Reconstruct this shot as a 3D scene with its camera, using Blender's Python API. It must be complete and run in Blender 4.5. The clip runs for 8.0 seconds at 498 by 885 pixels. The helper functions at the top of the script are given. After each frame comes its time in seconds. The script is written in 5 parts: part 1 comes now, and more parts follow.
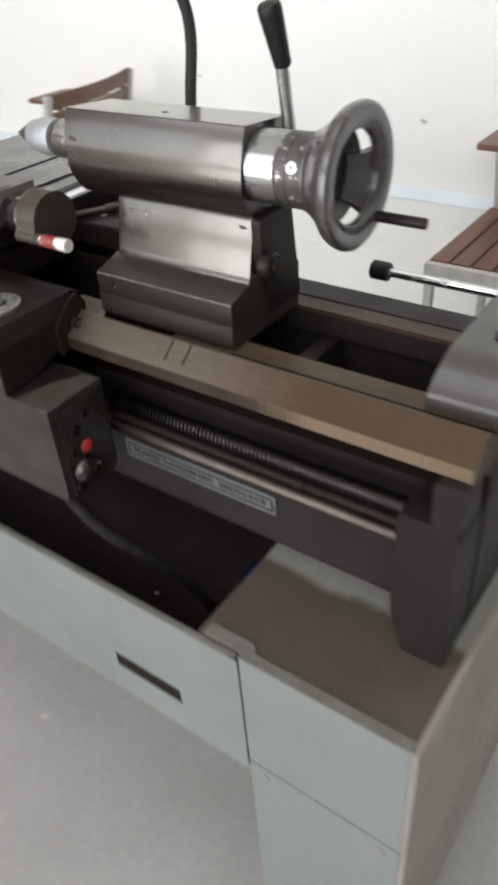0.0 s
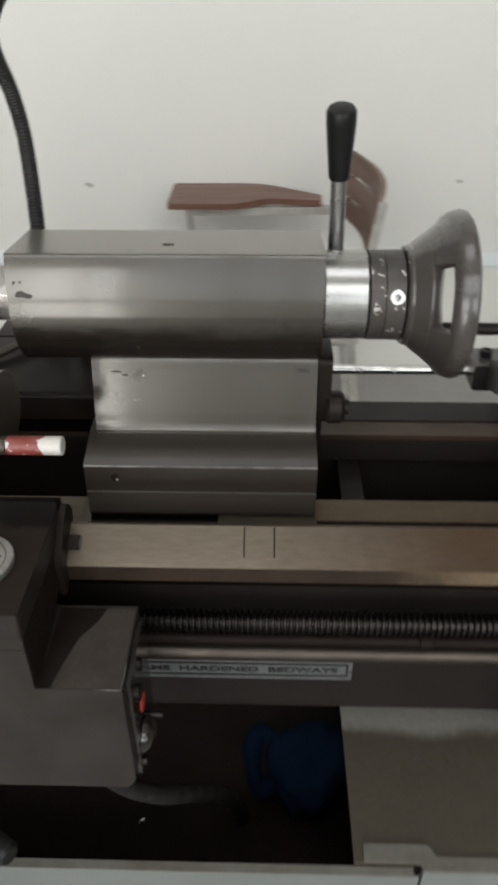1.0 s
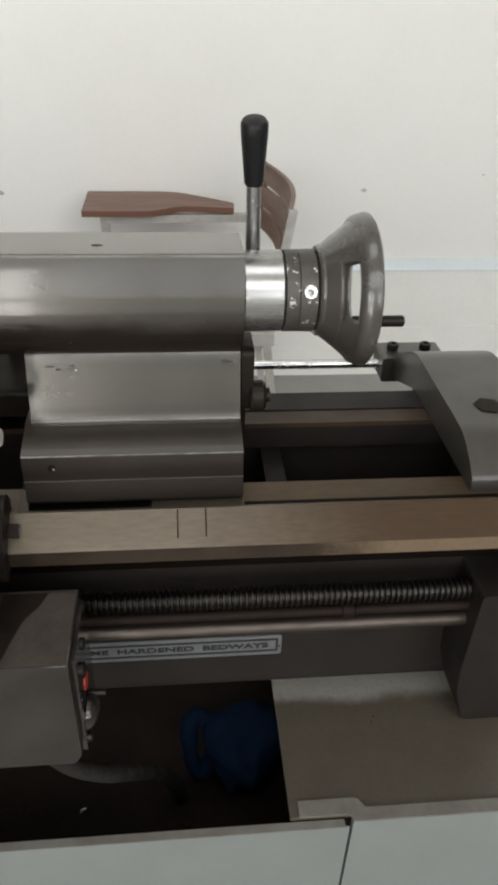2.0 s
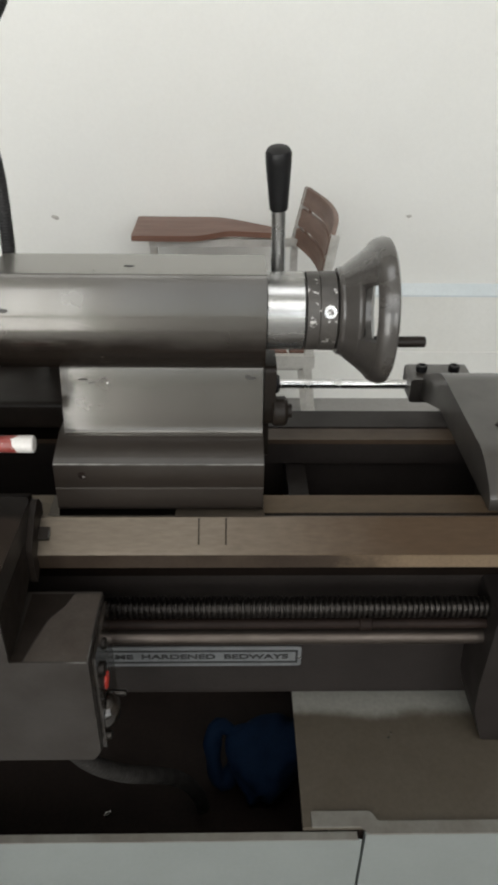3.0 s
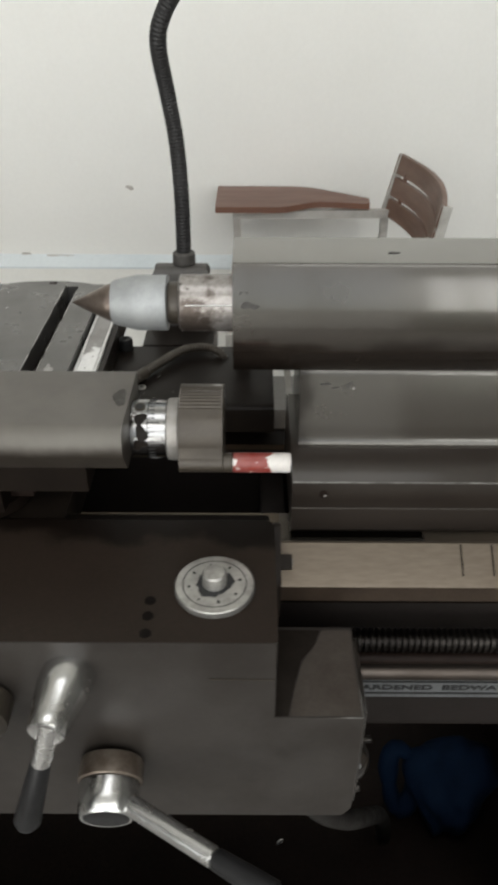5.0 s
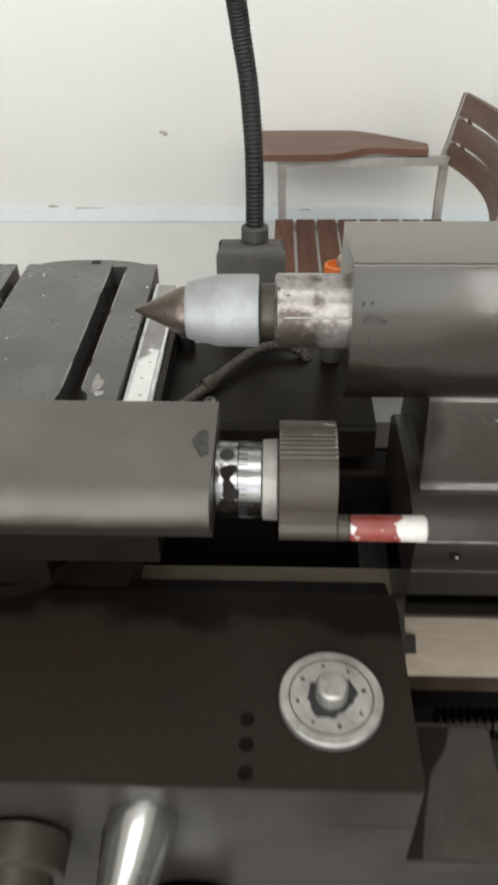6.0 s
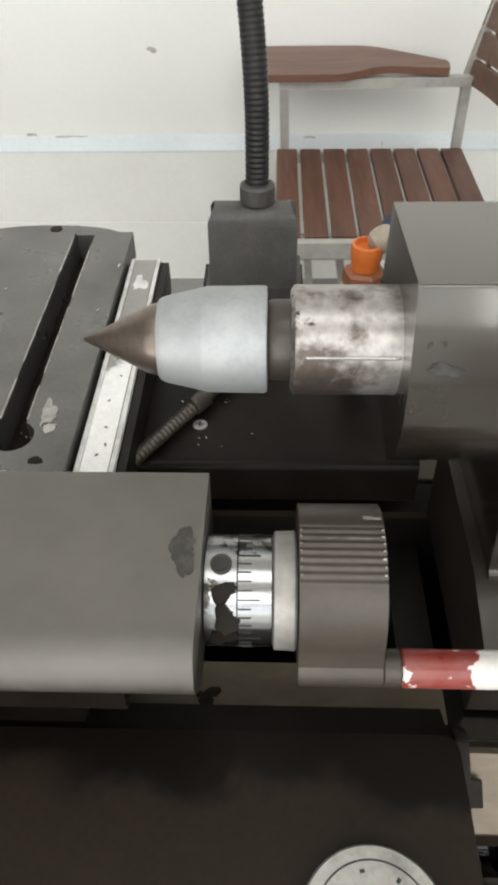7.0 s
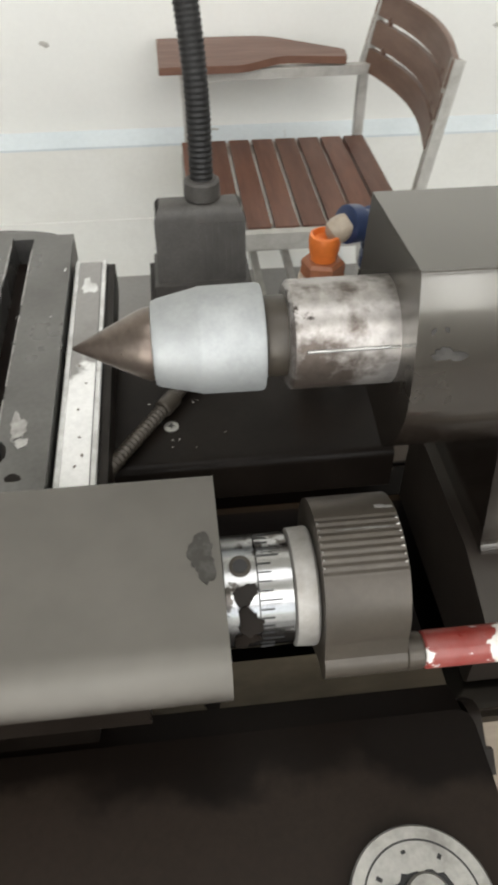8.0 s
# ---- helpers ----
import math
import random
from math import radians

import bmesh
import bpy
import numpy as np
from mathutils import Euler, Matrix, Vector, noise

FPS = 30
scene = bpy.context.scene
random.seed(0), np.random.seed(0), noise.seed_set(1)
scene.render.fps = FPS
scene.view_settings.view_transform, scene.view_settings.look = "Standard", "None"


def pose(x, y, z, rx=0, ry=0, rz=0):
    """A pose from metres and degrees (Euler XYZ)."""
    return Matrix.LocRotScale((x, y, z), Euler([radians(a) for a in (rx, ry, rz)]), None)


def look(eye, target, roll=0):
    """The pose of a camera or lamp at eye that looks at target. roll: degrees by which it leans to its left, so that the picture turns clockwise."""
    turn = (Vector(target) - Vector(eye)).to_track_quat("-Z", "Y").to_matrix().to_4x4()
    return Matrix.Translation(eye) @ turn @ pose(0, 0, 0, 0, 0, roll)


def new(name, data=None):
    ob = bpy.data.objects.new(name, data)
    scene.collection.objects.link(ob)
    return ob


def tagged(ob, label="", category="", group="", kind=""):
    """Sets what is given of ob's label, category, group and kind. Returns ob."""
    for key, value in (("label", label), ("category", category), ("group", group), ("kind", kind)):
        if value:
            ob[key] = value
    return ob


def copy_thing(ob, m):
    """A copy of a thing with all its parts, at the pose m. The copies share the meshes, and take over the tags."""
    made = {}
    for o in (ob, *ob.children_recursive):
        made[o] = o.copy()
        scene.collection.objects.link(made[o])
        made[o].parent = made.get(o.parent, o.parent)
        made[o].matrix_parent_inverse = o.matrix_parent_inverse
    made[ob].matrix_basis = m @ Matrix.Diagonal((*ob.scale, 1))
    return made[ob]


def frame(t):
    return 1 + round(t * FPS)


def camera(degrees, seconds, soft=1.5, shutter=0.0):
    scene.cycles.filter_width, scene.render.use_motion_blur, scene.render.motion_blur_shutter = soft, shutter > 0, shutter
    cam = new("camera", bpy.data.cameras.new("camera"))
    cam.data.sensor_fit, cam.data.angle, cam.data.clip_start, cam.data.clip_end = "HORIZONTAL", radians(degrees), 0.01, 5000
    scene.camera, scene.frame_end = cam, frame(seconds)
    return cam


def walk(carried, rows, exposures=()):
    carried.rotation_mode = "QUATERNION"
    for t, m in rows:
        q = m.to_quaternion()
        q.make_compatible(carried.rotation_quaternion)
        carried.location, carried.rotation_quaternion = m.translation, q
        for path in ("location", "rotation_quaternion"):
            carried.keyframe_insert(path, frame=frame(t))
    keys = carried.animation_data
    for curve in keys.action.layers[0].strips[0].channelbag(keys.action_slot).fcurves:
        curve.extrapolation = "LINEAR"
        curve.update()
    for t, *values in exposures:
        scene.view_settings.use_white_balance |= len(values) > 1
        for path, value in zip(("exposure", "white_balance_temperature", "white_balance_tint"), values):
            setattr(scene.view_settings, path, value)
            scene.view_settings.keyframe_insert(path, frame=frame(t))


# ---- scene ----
cam = camera(37.7, 8.0, soft=3.6, shutter=0.5)
PATH = [
    (0, (0.434, -0.588, 1.268), (-0.559, 0.682, 0.084), -4.6),
    (0.1, (0.366, -0.57, 1.265), (-0.568, 0.741, 0.078), -4.6),
    (0.2, (0.294, -0.556, 1.262), (-0.58, 0.828, 0.113), -4.2),
    (0.3, (0.225, -0.534, 1.264), (-0.569, 0.873, 0.085), -3.2),
    (0.4, (0.166, -0.529, 1.272), (-0.564, 0.939, 0.126), -5.2),
    (0.5, (0.13, -0.507, 1.279), (-0.519, 0.989, 0.12), -3.5),
    (0.7, (0.052, -0.502, 1.291), (-0.317, 1.116, 0.176), 0.3),
    (1, (-0.044, -0.533, 1.297), (-0.09, 1.112, 0.16), -0.3),
    (1.5, (-0.078, -0.577, 1.303), (0.113, 1.07, 0.185), 0.7),
    (1.7, (-0.069, -0.578, 1.305), (0.134, 1.07, 0.189), 1.7),
    (2.8, (-0.032, -0.603, 1.31), (0.037, 1.069, 0.215), 1.0),
    (3, (-0.03, -0.609, 1.313), (0.015, 1.084, 0.249), 0.9),
    (3.5, (-0.048, -0.614, 1.316), (-0.105, 1.079, 0.254), 1.3),
    (4, (-0.103, -0.597, 1.31), (-0.24, 1.076, 0.222), 0.3),
    (4.5, (-0.178, -0.555, 1.308), (-0.306, 1.114, 0.213), -0.7),
    (5, (-0.231, -0.512, 1.294), (-0.235, 1.136, 0.161), 0.2),
    (5.2, (-0.248, -0.496, 1.288), (-0.308, 1.127, 0.121), -1.5),
    (6.3, (-0.29, -0.303, 1.259), (-0.358, 1.21, -0.046), -1.0),
    (6.5, (-0.286, -0.262, 1.249), (-0.376, 1.209, -0.104), -1.3),
    (6.6, (-0.287, -0.246, 1.246), (-0.389, 1.213, -0.119), -0.9),
    (7, (-0.294, -0.217, 1.236), (-0.36, 1.215, -0.159), -1.4),
    (7.5, (-0.316, -0.213, 1.236), (-0.287, 1.19, -0.189), -0.7),
    (8, (-0.329, -0.212, 1.236), (-0.166, 1.197, -0.173), 0.3),
]
EXPOSURES = [(0.0, 0.20, 6370, 12), (0.5, 0.06, 6490, 10), (1.0, -0.37, 6540, 9), (1.7, -0.17, 6560, 10), (3.0, -0.25, 6530, 9), (4.5, -0.28, 6530, 9), (5.2, -0.26, 6570, 9),
             (6.5, 0.10, 6560, 9), (8.0, 0.14, 6600, 9)]
HIGH_W, LOW_W, PANEFILL_W, TOPFILL_W = 49.0, 25.0, 11.0, 42.0     # watts through each high and low opening, each added dim pane and the added roof opening
walk(cam, [(t, look(eye, target, roll)) for t, eye, target, roll in PATH], EXPOSURES)

# ---- light and air -------------------------------------------------------
world = bpy.data.worlds.new("daylight")
scene.world = world
world.use_nodes = True
wn = world.node_tree
sky = wn.nodes.new("ShaderNodeTexSky")
sky.sky_type = "NISHITA"
sky.sun_disc = False
sky.sun_elevation = radians(48)
sky.sun_rotation = radians(20)
wn.links.new(sky.outputs[0], wn.nodes["Background"].inputs[0])
wn.nodes["Background"].inputs[1].default_value = 0.12

WALL_Y, BACK_Y = 1.83, -3.6          # the wall behind the lathe, the window wall
SIDE_L, SIDE_R, CEIL_Z = -4.6, 4.2, 5.0
# openings of the window wall: centre, width, sill, head, watts of daylight
WINDOWS = [(-3.3, 1.9, 2.75, 4.75, HIGH_W * 0.75), (-1.25, 1.9, 2.75, 4.75, HIGH_W), (0.8, 1.9, 2.75, 4.75, HIGH_W), (2.85, 1.9, 2.75, 4.75, HIGH_W),
           (-2.50, 0.85, 1.15, 2.30, LOW_W * 1.3), (-1.28, 0.85, 1.15, 2.30, LOW_W * 1.3), (1.18, 0.85, 1.15, 2.30, LOW_W),
           (-2.50, 0.85, 0.04, 1.06, LOW_W * 1.15), (-1.28, 0.85, 0.04, 1.06, LOW_W * 1.15),
           # unseen dim panes near x -0.05 and -3.75, added to fill the enamel's reflections
           (-0.05, 1.45, 1.15, 2.60, PANEFILL_W), (-0.05, 1.45, 0.04, 1.06, PANEFILL_W * 0.4), (2.62, 1.9, 0.70, 2.60, LOW_W * 1.4), (-3.75, 1.4, 1.15, 2.60, PANEFILL_W * 1.5)]
for cx, w, z0, z1, watts in WINDOWS:
    lamp = bpy.data.lights.new("window_daylight", "AREA")
    lamp.shape, lamp.size, lamp.size_y = "RECTANGLE", w - 0.06, z1 - z0 - 0.06
    lamp.energy, lamp.color = watts, (1.0, 0.985, 0.95)
    ob = new("window_daylight", lamp)
    ob.matrix_world = look((cx, BACK_Y - 0.02, (z0 + z1) / 2), (cx, 0, 1.2 if z0 > 2 else (z0 + z1) / 2))
TOPFILL = ((-1.6, 1.0), (-1.5, 0.1))    # an unseen roof opening, added to light the tops: x and y extent
# added overhead lamp that lifts top faces above front faces
lamp = bpy.data.lights.new("skylight_daylight", "AREA")
lamp.shape, lamp.size, lamp.size_y = "RECTANGLE", TOPFILL[0][1] - TOPFILL[0][0] - 0.06, TOPFILL[1][1] - TOPFILL[1][0] - 0.06
lamp.energy, lamp.color = TOPFILL_W, (1.0, 0.985, 0.95)
ob = new("skylight_daylight", lamp)
ob.location = (sum(TOPFILL[0]) / 2, sum(TOPFILL[1]) / 2, CEIL_Z + 0.10)


# ---- materials -----------------------------------------------------------
def ramp(tree, fac, stops):
    node = tree.nodes.new("ShaderNodeValToRGB")
    el = node.color_ramp.elements
    while len(el) < len(stops):
        el.new(0.5)
    for e, (pos, col) in zip(el, stops):
        e.position = pos
        e.color = (*col, 1) if len(col) == 3 else col
    tree.links.new(fac, node.inputs[0])
    return node.outputs[0]


def noise_tex(tree, vec, scale, detail=4.0, rough=0.55, stretch=None):
    if stretch:
        mp = tree.nodes.new("ShaderNodeMapping")
        mp.inputs["Scale"].default_value = stretch
        tree.links.new(vec, mp.inputs[0])
        vec = mp.outputs[0]
    node = tree.nodes.new("ShaderNodeTexNoise")
    node.inputs["Scale"].default_value = scale
    node.inputs["Detail"].default_value = detail
    node.inputs["Roughness"].default_value = rough
    tree.links.new(vec, node.inputs["Vector"])
    return node.outputs[0]


def mix(tree, fac, a, b):
    node = tree.nodes.new("ShaderNodeMix")
    node.data_type = "RGBA"
    for sock, v in ((node.inputs[0], fac), (node.inputs[6], a), (node.inputs[7], b)):
        if isinstance(v, (float, int)):
            sock.default_value = v
        elif isinstance(v, tuple):
            sock.default_value = (*v, 1)
        else:
            tree.links.new(v, sock)
    return node.outputs[2]


def surface(name, base, dirt=None, rough=0.45, metal=0.0, amount=(0.45, 0.65), scale=18.0, grain=260.0,
            grain_amt=0.12, bump=0.15, chips=None, chip_at=(0.66, 0.7), chip_scale=30.0, stretch=None,
            rough_var=0.12, piece=0.0, coat=0.0, chip_metal=None, spec=0.5, zone=None, clean_metal=None, dark_gloss=None, film=None):
    """A worn surface: base colour, broad stains in the dirt colour, fine grain and optional bare chips."""
    m = bpy.data.materials.new(name)
    m.use_nodes = True
    t = m.node_tree
    bsdf = t.nodes["Principled BSDF"]
    co = t.nodes.new("ShaderNodeTexCoord").outputs["Object"]
    broad = noise_tex(t, co, scale, 5.0, 0.6, stretch)
    fine = noise_tex(t, co, grain, 3.0, 0.6, stretch)
    dirt = dirt or tuple(c * 0.72 for c in base)
    stain = ramp(t, broad, [(amount[0], (0, 0, 0)), (amount[1], (1, 1, 1))])
    if zone:                             # the second colour takes over along one axis, with a ragged border; some zones hold painted shade
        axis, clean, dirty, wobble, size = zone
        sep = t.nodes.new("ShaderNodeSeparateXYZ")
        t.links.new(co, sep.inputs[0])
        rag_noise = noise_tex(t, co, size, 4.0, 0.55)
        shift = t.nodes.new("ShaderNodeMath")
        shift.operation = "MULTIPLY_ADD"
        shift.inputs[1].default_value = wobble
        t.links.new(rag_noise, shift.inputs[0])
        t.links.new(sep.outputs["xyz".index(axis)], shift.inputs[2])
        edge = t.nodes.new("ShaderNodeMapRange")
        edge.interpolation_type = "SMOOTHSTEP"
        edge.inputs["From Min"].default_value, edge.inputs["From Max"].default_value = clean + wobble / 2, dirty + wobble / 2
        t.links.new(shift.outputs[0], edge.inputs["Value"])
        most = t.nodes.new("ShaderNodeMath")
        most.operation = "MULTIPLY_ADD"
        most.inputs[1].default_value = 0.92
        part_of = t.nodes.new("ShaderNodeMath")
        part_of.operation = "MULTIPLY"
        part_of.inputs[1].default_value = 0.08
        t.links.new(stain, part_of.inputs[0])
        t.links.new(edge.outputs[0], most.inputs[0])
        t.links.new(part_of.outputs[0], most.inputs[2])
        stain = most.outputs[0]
    if dark_gloss is not None:          # the gloss that is left where the second colour takes over the enamel
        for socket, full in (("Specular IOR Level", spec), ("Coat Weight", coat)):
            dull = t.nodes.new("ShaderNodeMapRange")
            dull.inputs["To Min"].default_value, dull.inputs["To Max"].default_value = full, full * dark_gloss
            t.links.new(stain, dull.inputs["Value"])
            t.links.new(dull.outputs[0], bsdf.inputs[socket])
    if clean_metal is not None:          # bare metal where the dirt has not taken over
        bare = t.nodes.new("ShaderNodeMapRange")
        bare.inputs["To Min"].default_value, bare.inputs["To Max"].default_value = clean_metal, metal
        t.links.new(stain, bare.inputs["Value"])
        t.links.new(bare.outputs[0], bsdf.inputs["Metallic"])
    col = mix(t, stain, base, dirt)
    lo, hi = 1 - grain_amt, 1 + grain_amt
    speck = ramp(t, fine, [(0.3, (lo, lo, lo)), (0.7, (hi, hi, hi))])
    mul = t.nodes.new("ShaderNodeMix")
    mul.data_type, mul.blend_type = "RGBA", "MULTIPLY"
    mul.inputs[0].default_value = 1.0
    t.links.new(col, mul.inputs[6])
    t.links.new(speck, mul.inputs[7])
    col = mul.outputs[2]
    if piece:
        info = t.nodes.new("ShaderNodeObjectInfo")
        tone = ramp(t, info.outputs["Random"], [(0.0, (1 - piece,) * 3), (1.0, (1 + piece,) * 3)])
        mul = t.nodes.new("ShaderNodeMix")
        mul.data_type, mul.blend_type = "RGBA", "MULTIPLY"
        mul.inputs[0].default_value = 1.0
        t.links.new(col, mul.inputs[6])
        t.links.new(tone, mul.inputs[7])
        col = mul.outputs[2]
    rr = t.nodes.new("ShaderNodeMapRange")
    rr.inputs["To Min"].default_value = max(0.03, rough - rough_var)
    rr.inputs["To Max"].default_value = min(1.0, rough + rough_var)
    rr.inputs["From Min"].default_value, rr.inputs["From Max"].default_value = 0.2, 0.8
    t.links.new(broad, rr.inputs["Value"])
    t.links.new(rr.outputs[0], bsdf.inputs["Roughness"])
    if clean_metal is None:
        bsdf.inputs["Metallic"].default_value = metal
    bsdf.inputs["Specular IOR Level"].default_value = spec
    if film:                             # a faint tint of old oil on the gloss
        bsdf.inputs["Specular Tint"].default_value = (*film, 1)
        bsdf.inputs["Coat Tint"].default_value = (*film, 1)
    if chips:
        cn = noise_tex(t, co, chip_scale, 6.0, 0.65)
        cf = ramp(t, cn, [(chip_at[0], (0, 0, 0)), (chip_at[1], (1, 1, 1))])
        col = mix(t, cf, col, chips)
        if chip_metal is not None:
            mm = t.nodes.new("ShaderNodeMapRange")
            mm.inputs["To Min"].default_value, mm.inputs["To Max"].default_value = metal, chip_metal
            t.links.new(cf, mm.inputs["Value"])
            t.links.new(mm.outputs[0], bsdf.inputs["Metallic"])
    t.links.new(col, bsdf.inputs["Base Color"])
    if coat:
        bsdf.inputs["Coat Weight"].default_value = coat
        bsdf.inputs["Coat Roughness"].default_value = 0.10
    if bump:
        bp = t.nodes.new("ShaderNodeBump")
        bp.inputs["Strength"].default_value = bump
        bp.inputs["Distance"].default_value = 0.0008
        t.links.new(fine, bp.inputs["Height"])
        t.links.new(bp.outputs[0], bsdf.inputs["Normal"])
    return m


OIL_FILM = (1.0, 0.985, 0.93)
PAINT = surface("grey_machine_enamel", (0.0190, 0.0152, 0.0128), (0.0155, 0.0122, 0.0102), 0.25, 0.0, (0.4, 0.75), 14, 420, 0.05, 0.0, rough_var=0.05, coat=0.6, spec=0.75, film=OIL_FILM)
# darker and duller towards the barrel's underside, with a ragged border
BARRELM = surface("enamel_with_dark_underside", (0.0190, 0.0152, 0.0128), (0.0120, 0.0090, 0.0072), 0.25, 0.0, (0.4, 0.75), 14, 420, 0.05, 0.0, rough_var=0.05, coat=0.6, spec=0.75, zone=("z", 0.1680, 0.1520, 0.034, 18), dark_gloss=0.30, film=OIL_FILM)
NECKM = surface("enamel_with_grimy_end", (0.0190, 0.0152, 0.0128), (0.0120, 0.0090, 0.0072), 0.25, 0.0, (0.4, 0.75), 14, 420, 0.05, 0.0, rough_var=0.05, coat=0.6, spec=0.75, zone=("x", -0.078, -0.092, 0.036, 36), dark_gloss=0.35, film=OIL_FILM)
WINGM = surface("black_oily_wing", (0.0105, 0.0080, 0.0064), (0.0065, 0.0048, 0.0038), 0.34, 0.0, (0.42, 0.62), 20, 300, 0.12, 0.06, spec=0.10)
PAINT_BASE = surface("dull_base_enamel", (0.0230, 0.0183, 0.0155), (0.0170, 0.0132, 0.0110), 0.36, 0.0, (0.4, 0.65), 18, 420, 0.06, 0.02, rough_var=0.06, coat=0.25, spec=0.4, stretch=(0.5, 1, 1), film=OIL_FILM)
CASTING = surface("grey_casting_enamel", (0.0400, 0.0360, 0.0320), (0.0290, 0.0255, 0.0220), 0.36, 0.0, (0.4, 0.65), 18, 420, 0.06, 0.02, rough_var=0.06, coat=0.3, spec=0.45)
PAINT_DARK = surface("oily_dark_enamel", (0.0130, 0.0100, 0.0080), (0.0075, 0.0056, 0.0043), 0.36, 0.0, (0.42, 0.62), 20, 300, 0.12, 0.06, spec=0.15)
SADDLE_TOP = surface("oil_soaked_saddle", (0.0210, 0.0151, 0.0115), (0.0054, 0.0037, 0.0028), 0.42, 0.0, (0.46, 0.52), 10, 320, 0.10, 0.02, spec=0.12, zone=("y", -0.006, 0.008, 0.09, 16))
SMEAR = surface("oily_smear_on_enamel", (0.052, 0.049, 0.044), (0.075, 0.072, 0.066), 0.45, 0.0, (0.46, 0.54), 120, 350, 0.08, 0.03, spec=0.2)
WORN = surface("rubbed_paint_edge", (0.17, 0.165, 0.155), (0.08, 0.076, 0.07), 0.4, 0.2, (0.42, 0.6), 60, 400, 0.1, 0.05)
SCUFF = surface("dark_paint_scuff", (0.026, 0.0240, 0.022), (0.042, 0.039, 0.036), 0.5, 0.0, (0.42, 0.58), 200, 400, 0.1, 0.05, spec=0.35)
ARMM = surface("black_corrugated_plastic", (0.021, 0.0205, 0.0205), (0.015, 0.0145, 0.0145), 0.5, 0.0, (0.4, 0.7), 40, 500, 0.1, 0.05, spec=0.3)
HOSEM = surface("grimy_grey_hose", (0.022, 0.0205, 0.019), (0.014, 0.0128, 0.0118), 0.6, 0.0, (0.4, 0.6), 60, 300, 0.1, 0.05, spec=0.12)
APRONM = surface("brownish_apron_enamel", (0.0290, 0.0256, 0.0228), (0.0165, 0.0134, 0.0110), 0.36, 0.0, (0.42, 0.66), 12, 300, 0.08, 0.03, spec=0.35)
BED_PAINT = surface("bed_enamel", (0.0178, 0.0150, 0.0137), (0.0125, 0.0102, 0.0092), 0.45, 0.0, (0.4, 0.7), 12, 300, 0.1, 0.06, spec=0.15)
BLACK = surface("dull_black", (0.0150, 0.0100, 0.0082), (0.0095, 0.0063, 0.0052), 0.5, 0.0, (0.4, 0.7), 10, 200, 0.2, 0.1, spec=0.08)
# oily black for small parts, painted shade under the front way
NEARBLACK = surface("oil_and_shade_black", (0.0075, 0.0053, 0.0042), (0.0050, 0.0036, 0.0029), 0.45, 0.0, (0.4, 0.7), 12, 300, 0.1, 0.06, spec=0.05)
WAY = surface("worn_bedway_steel", (0.140, 0.118, 0.094), (0.044, 0.0262, 0.0135), 0.40, 0.0, (0.36, 0.60), 9, 300, 0.10, 0.04, spec=0.14, stretch=(0.22, 1, 1), zone=("x", -0.19, 0.04, 0.10, 22), clean_metal=0.8)
WAY_LIP = surface("rubbed_way_lip", (0.030, 0.021, 0.015), (0.165, 0.120, 0.078), 0.4, 0.3, (0.4, 0.6), 20, 300, 0.12, 0.06, spec=0.3, zone=("x", -0.05, 0.02, 0.12, 30))
WAY_BRIGHT = surface("polished_bedway_steel", (0.105, 0.098, 0.090), (0.065, 0.058, 0.050), 0.20, 1.0, (0.40, 0.62), 14, 300, 0.05, 0.02, stretch=(0.4, 1.0, 1.0), rough_var=0.05)
WAY_REAR = surface("brown_rear_way", (0.0464, 0.0315, 0.0198), (0.0288, 0.0182, 0.0112), 0.45, 0.1, (0.38, 0.62), 16, 300, 0.1, 0.03, stretch=(0.4, 1.0, 1.0), spec=0.25)
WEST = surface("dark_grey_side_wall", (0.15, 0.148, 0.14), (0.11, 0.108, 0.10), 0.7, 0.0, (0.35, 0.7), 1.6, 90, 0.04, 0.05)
WAY_TAN = surface("tan_inner_way", (0.085, 0.060, 0.036), (0.052, 0.034, 0.019), 0.42, 0.2, (0.40, 0.65), 12, 300, 0.08, 0.03, stretch=(0.4, 1.0, 1.0), spec=0.25)
HUBM = surface("tan_hub_steel", (0.165, 0.138, 0.112), (0.085, 0.064, 0.048), 0.4, 0.5, (0.4, 0.65), 60, 300, 0.12, 0.06)
WAY_DULL = surface("brown_stained_way", (0.1050, 0.0860, 0.0610), (0.0450, 0.0330, 0.0210), 0.42, 0.2, (0.40, 0.65), 12, 300, 0.08, 0.03, stretch=(0.4, 1.0, 1.0), spec=0.25)
DIM = surface("pale_grey_wall_paint", (0.55, 0.555, 0.53), (0.50, 0.505, 0.48), 0.7, 0.0, (0.35, 0.7), 1.6, 90, 0.02, 0.05)
STEEL = surface("turned_steel", (0.40, 0.40, 0.395), (0.30, 0.295, 0.28), 0.26, 0.9, (0.4, 0.7), 40, 500, 0.08, 0.04, stretch=(0.35, 1, 1), rough_var=0.08)
SHAFTM = surface("brownish_shaft_steel", (0.100, 0.084, 0.073), (0.050, 0.040, 0.033), 0.38, 0.75, (0.4, 0.65), 25, 400, 0.1, 0.04, stretch=(0.3, 1, 1))
# shade beside the carriage is put into the colour of the left end
OILSTEEL = surface("oily_leadscrew_steel", (0.0270, 0.0237, 0.0212), (0.0105, 0.0085, 0.0075), 0.34, 0.8, (0.4, 0.65), 25, 400, 0.1, 0.04, zone=("x", -0.10, -0.22, 0.06, 30))
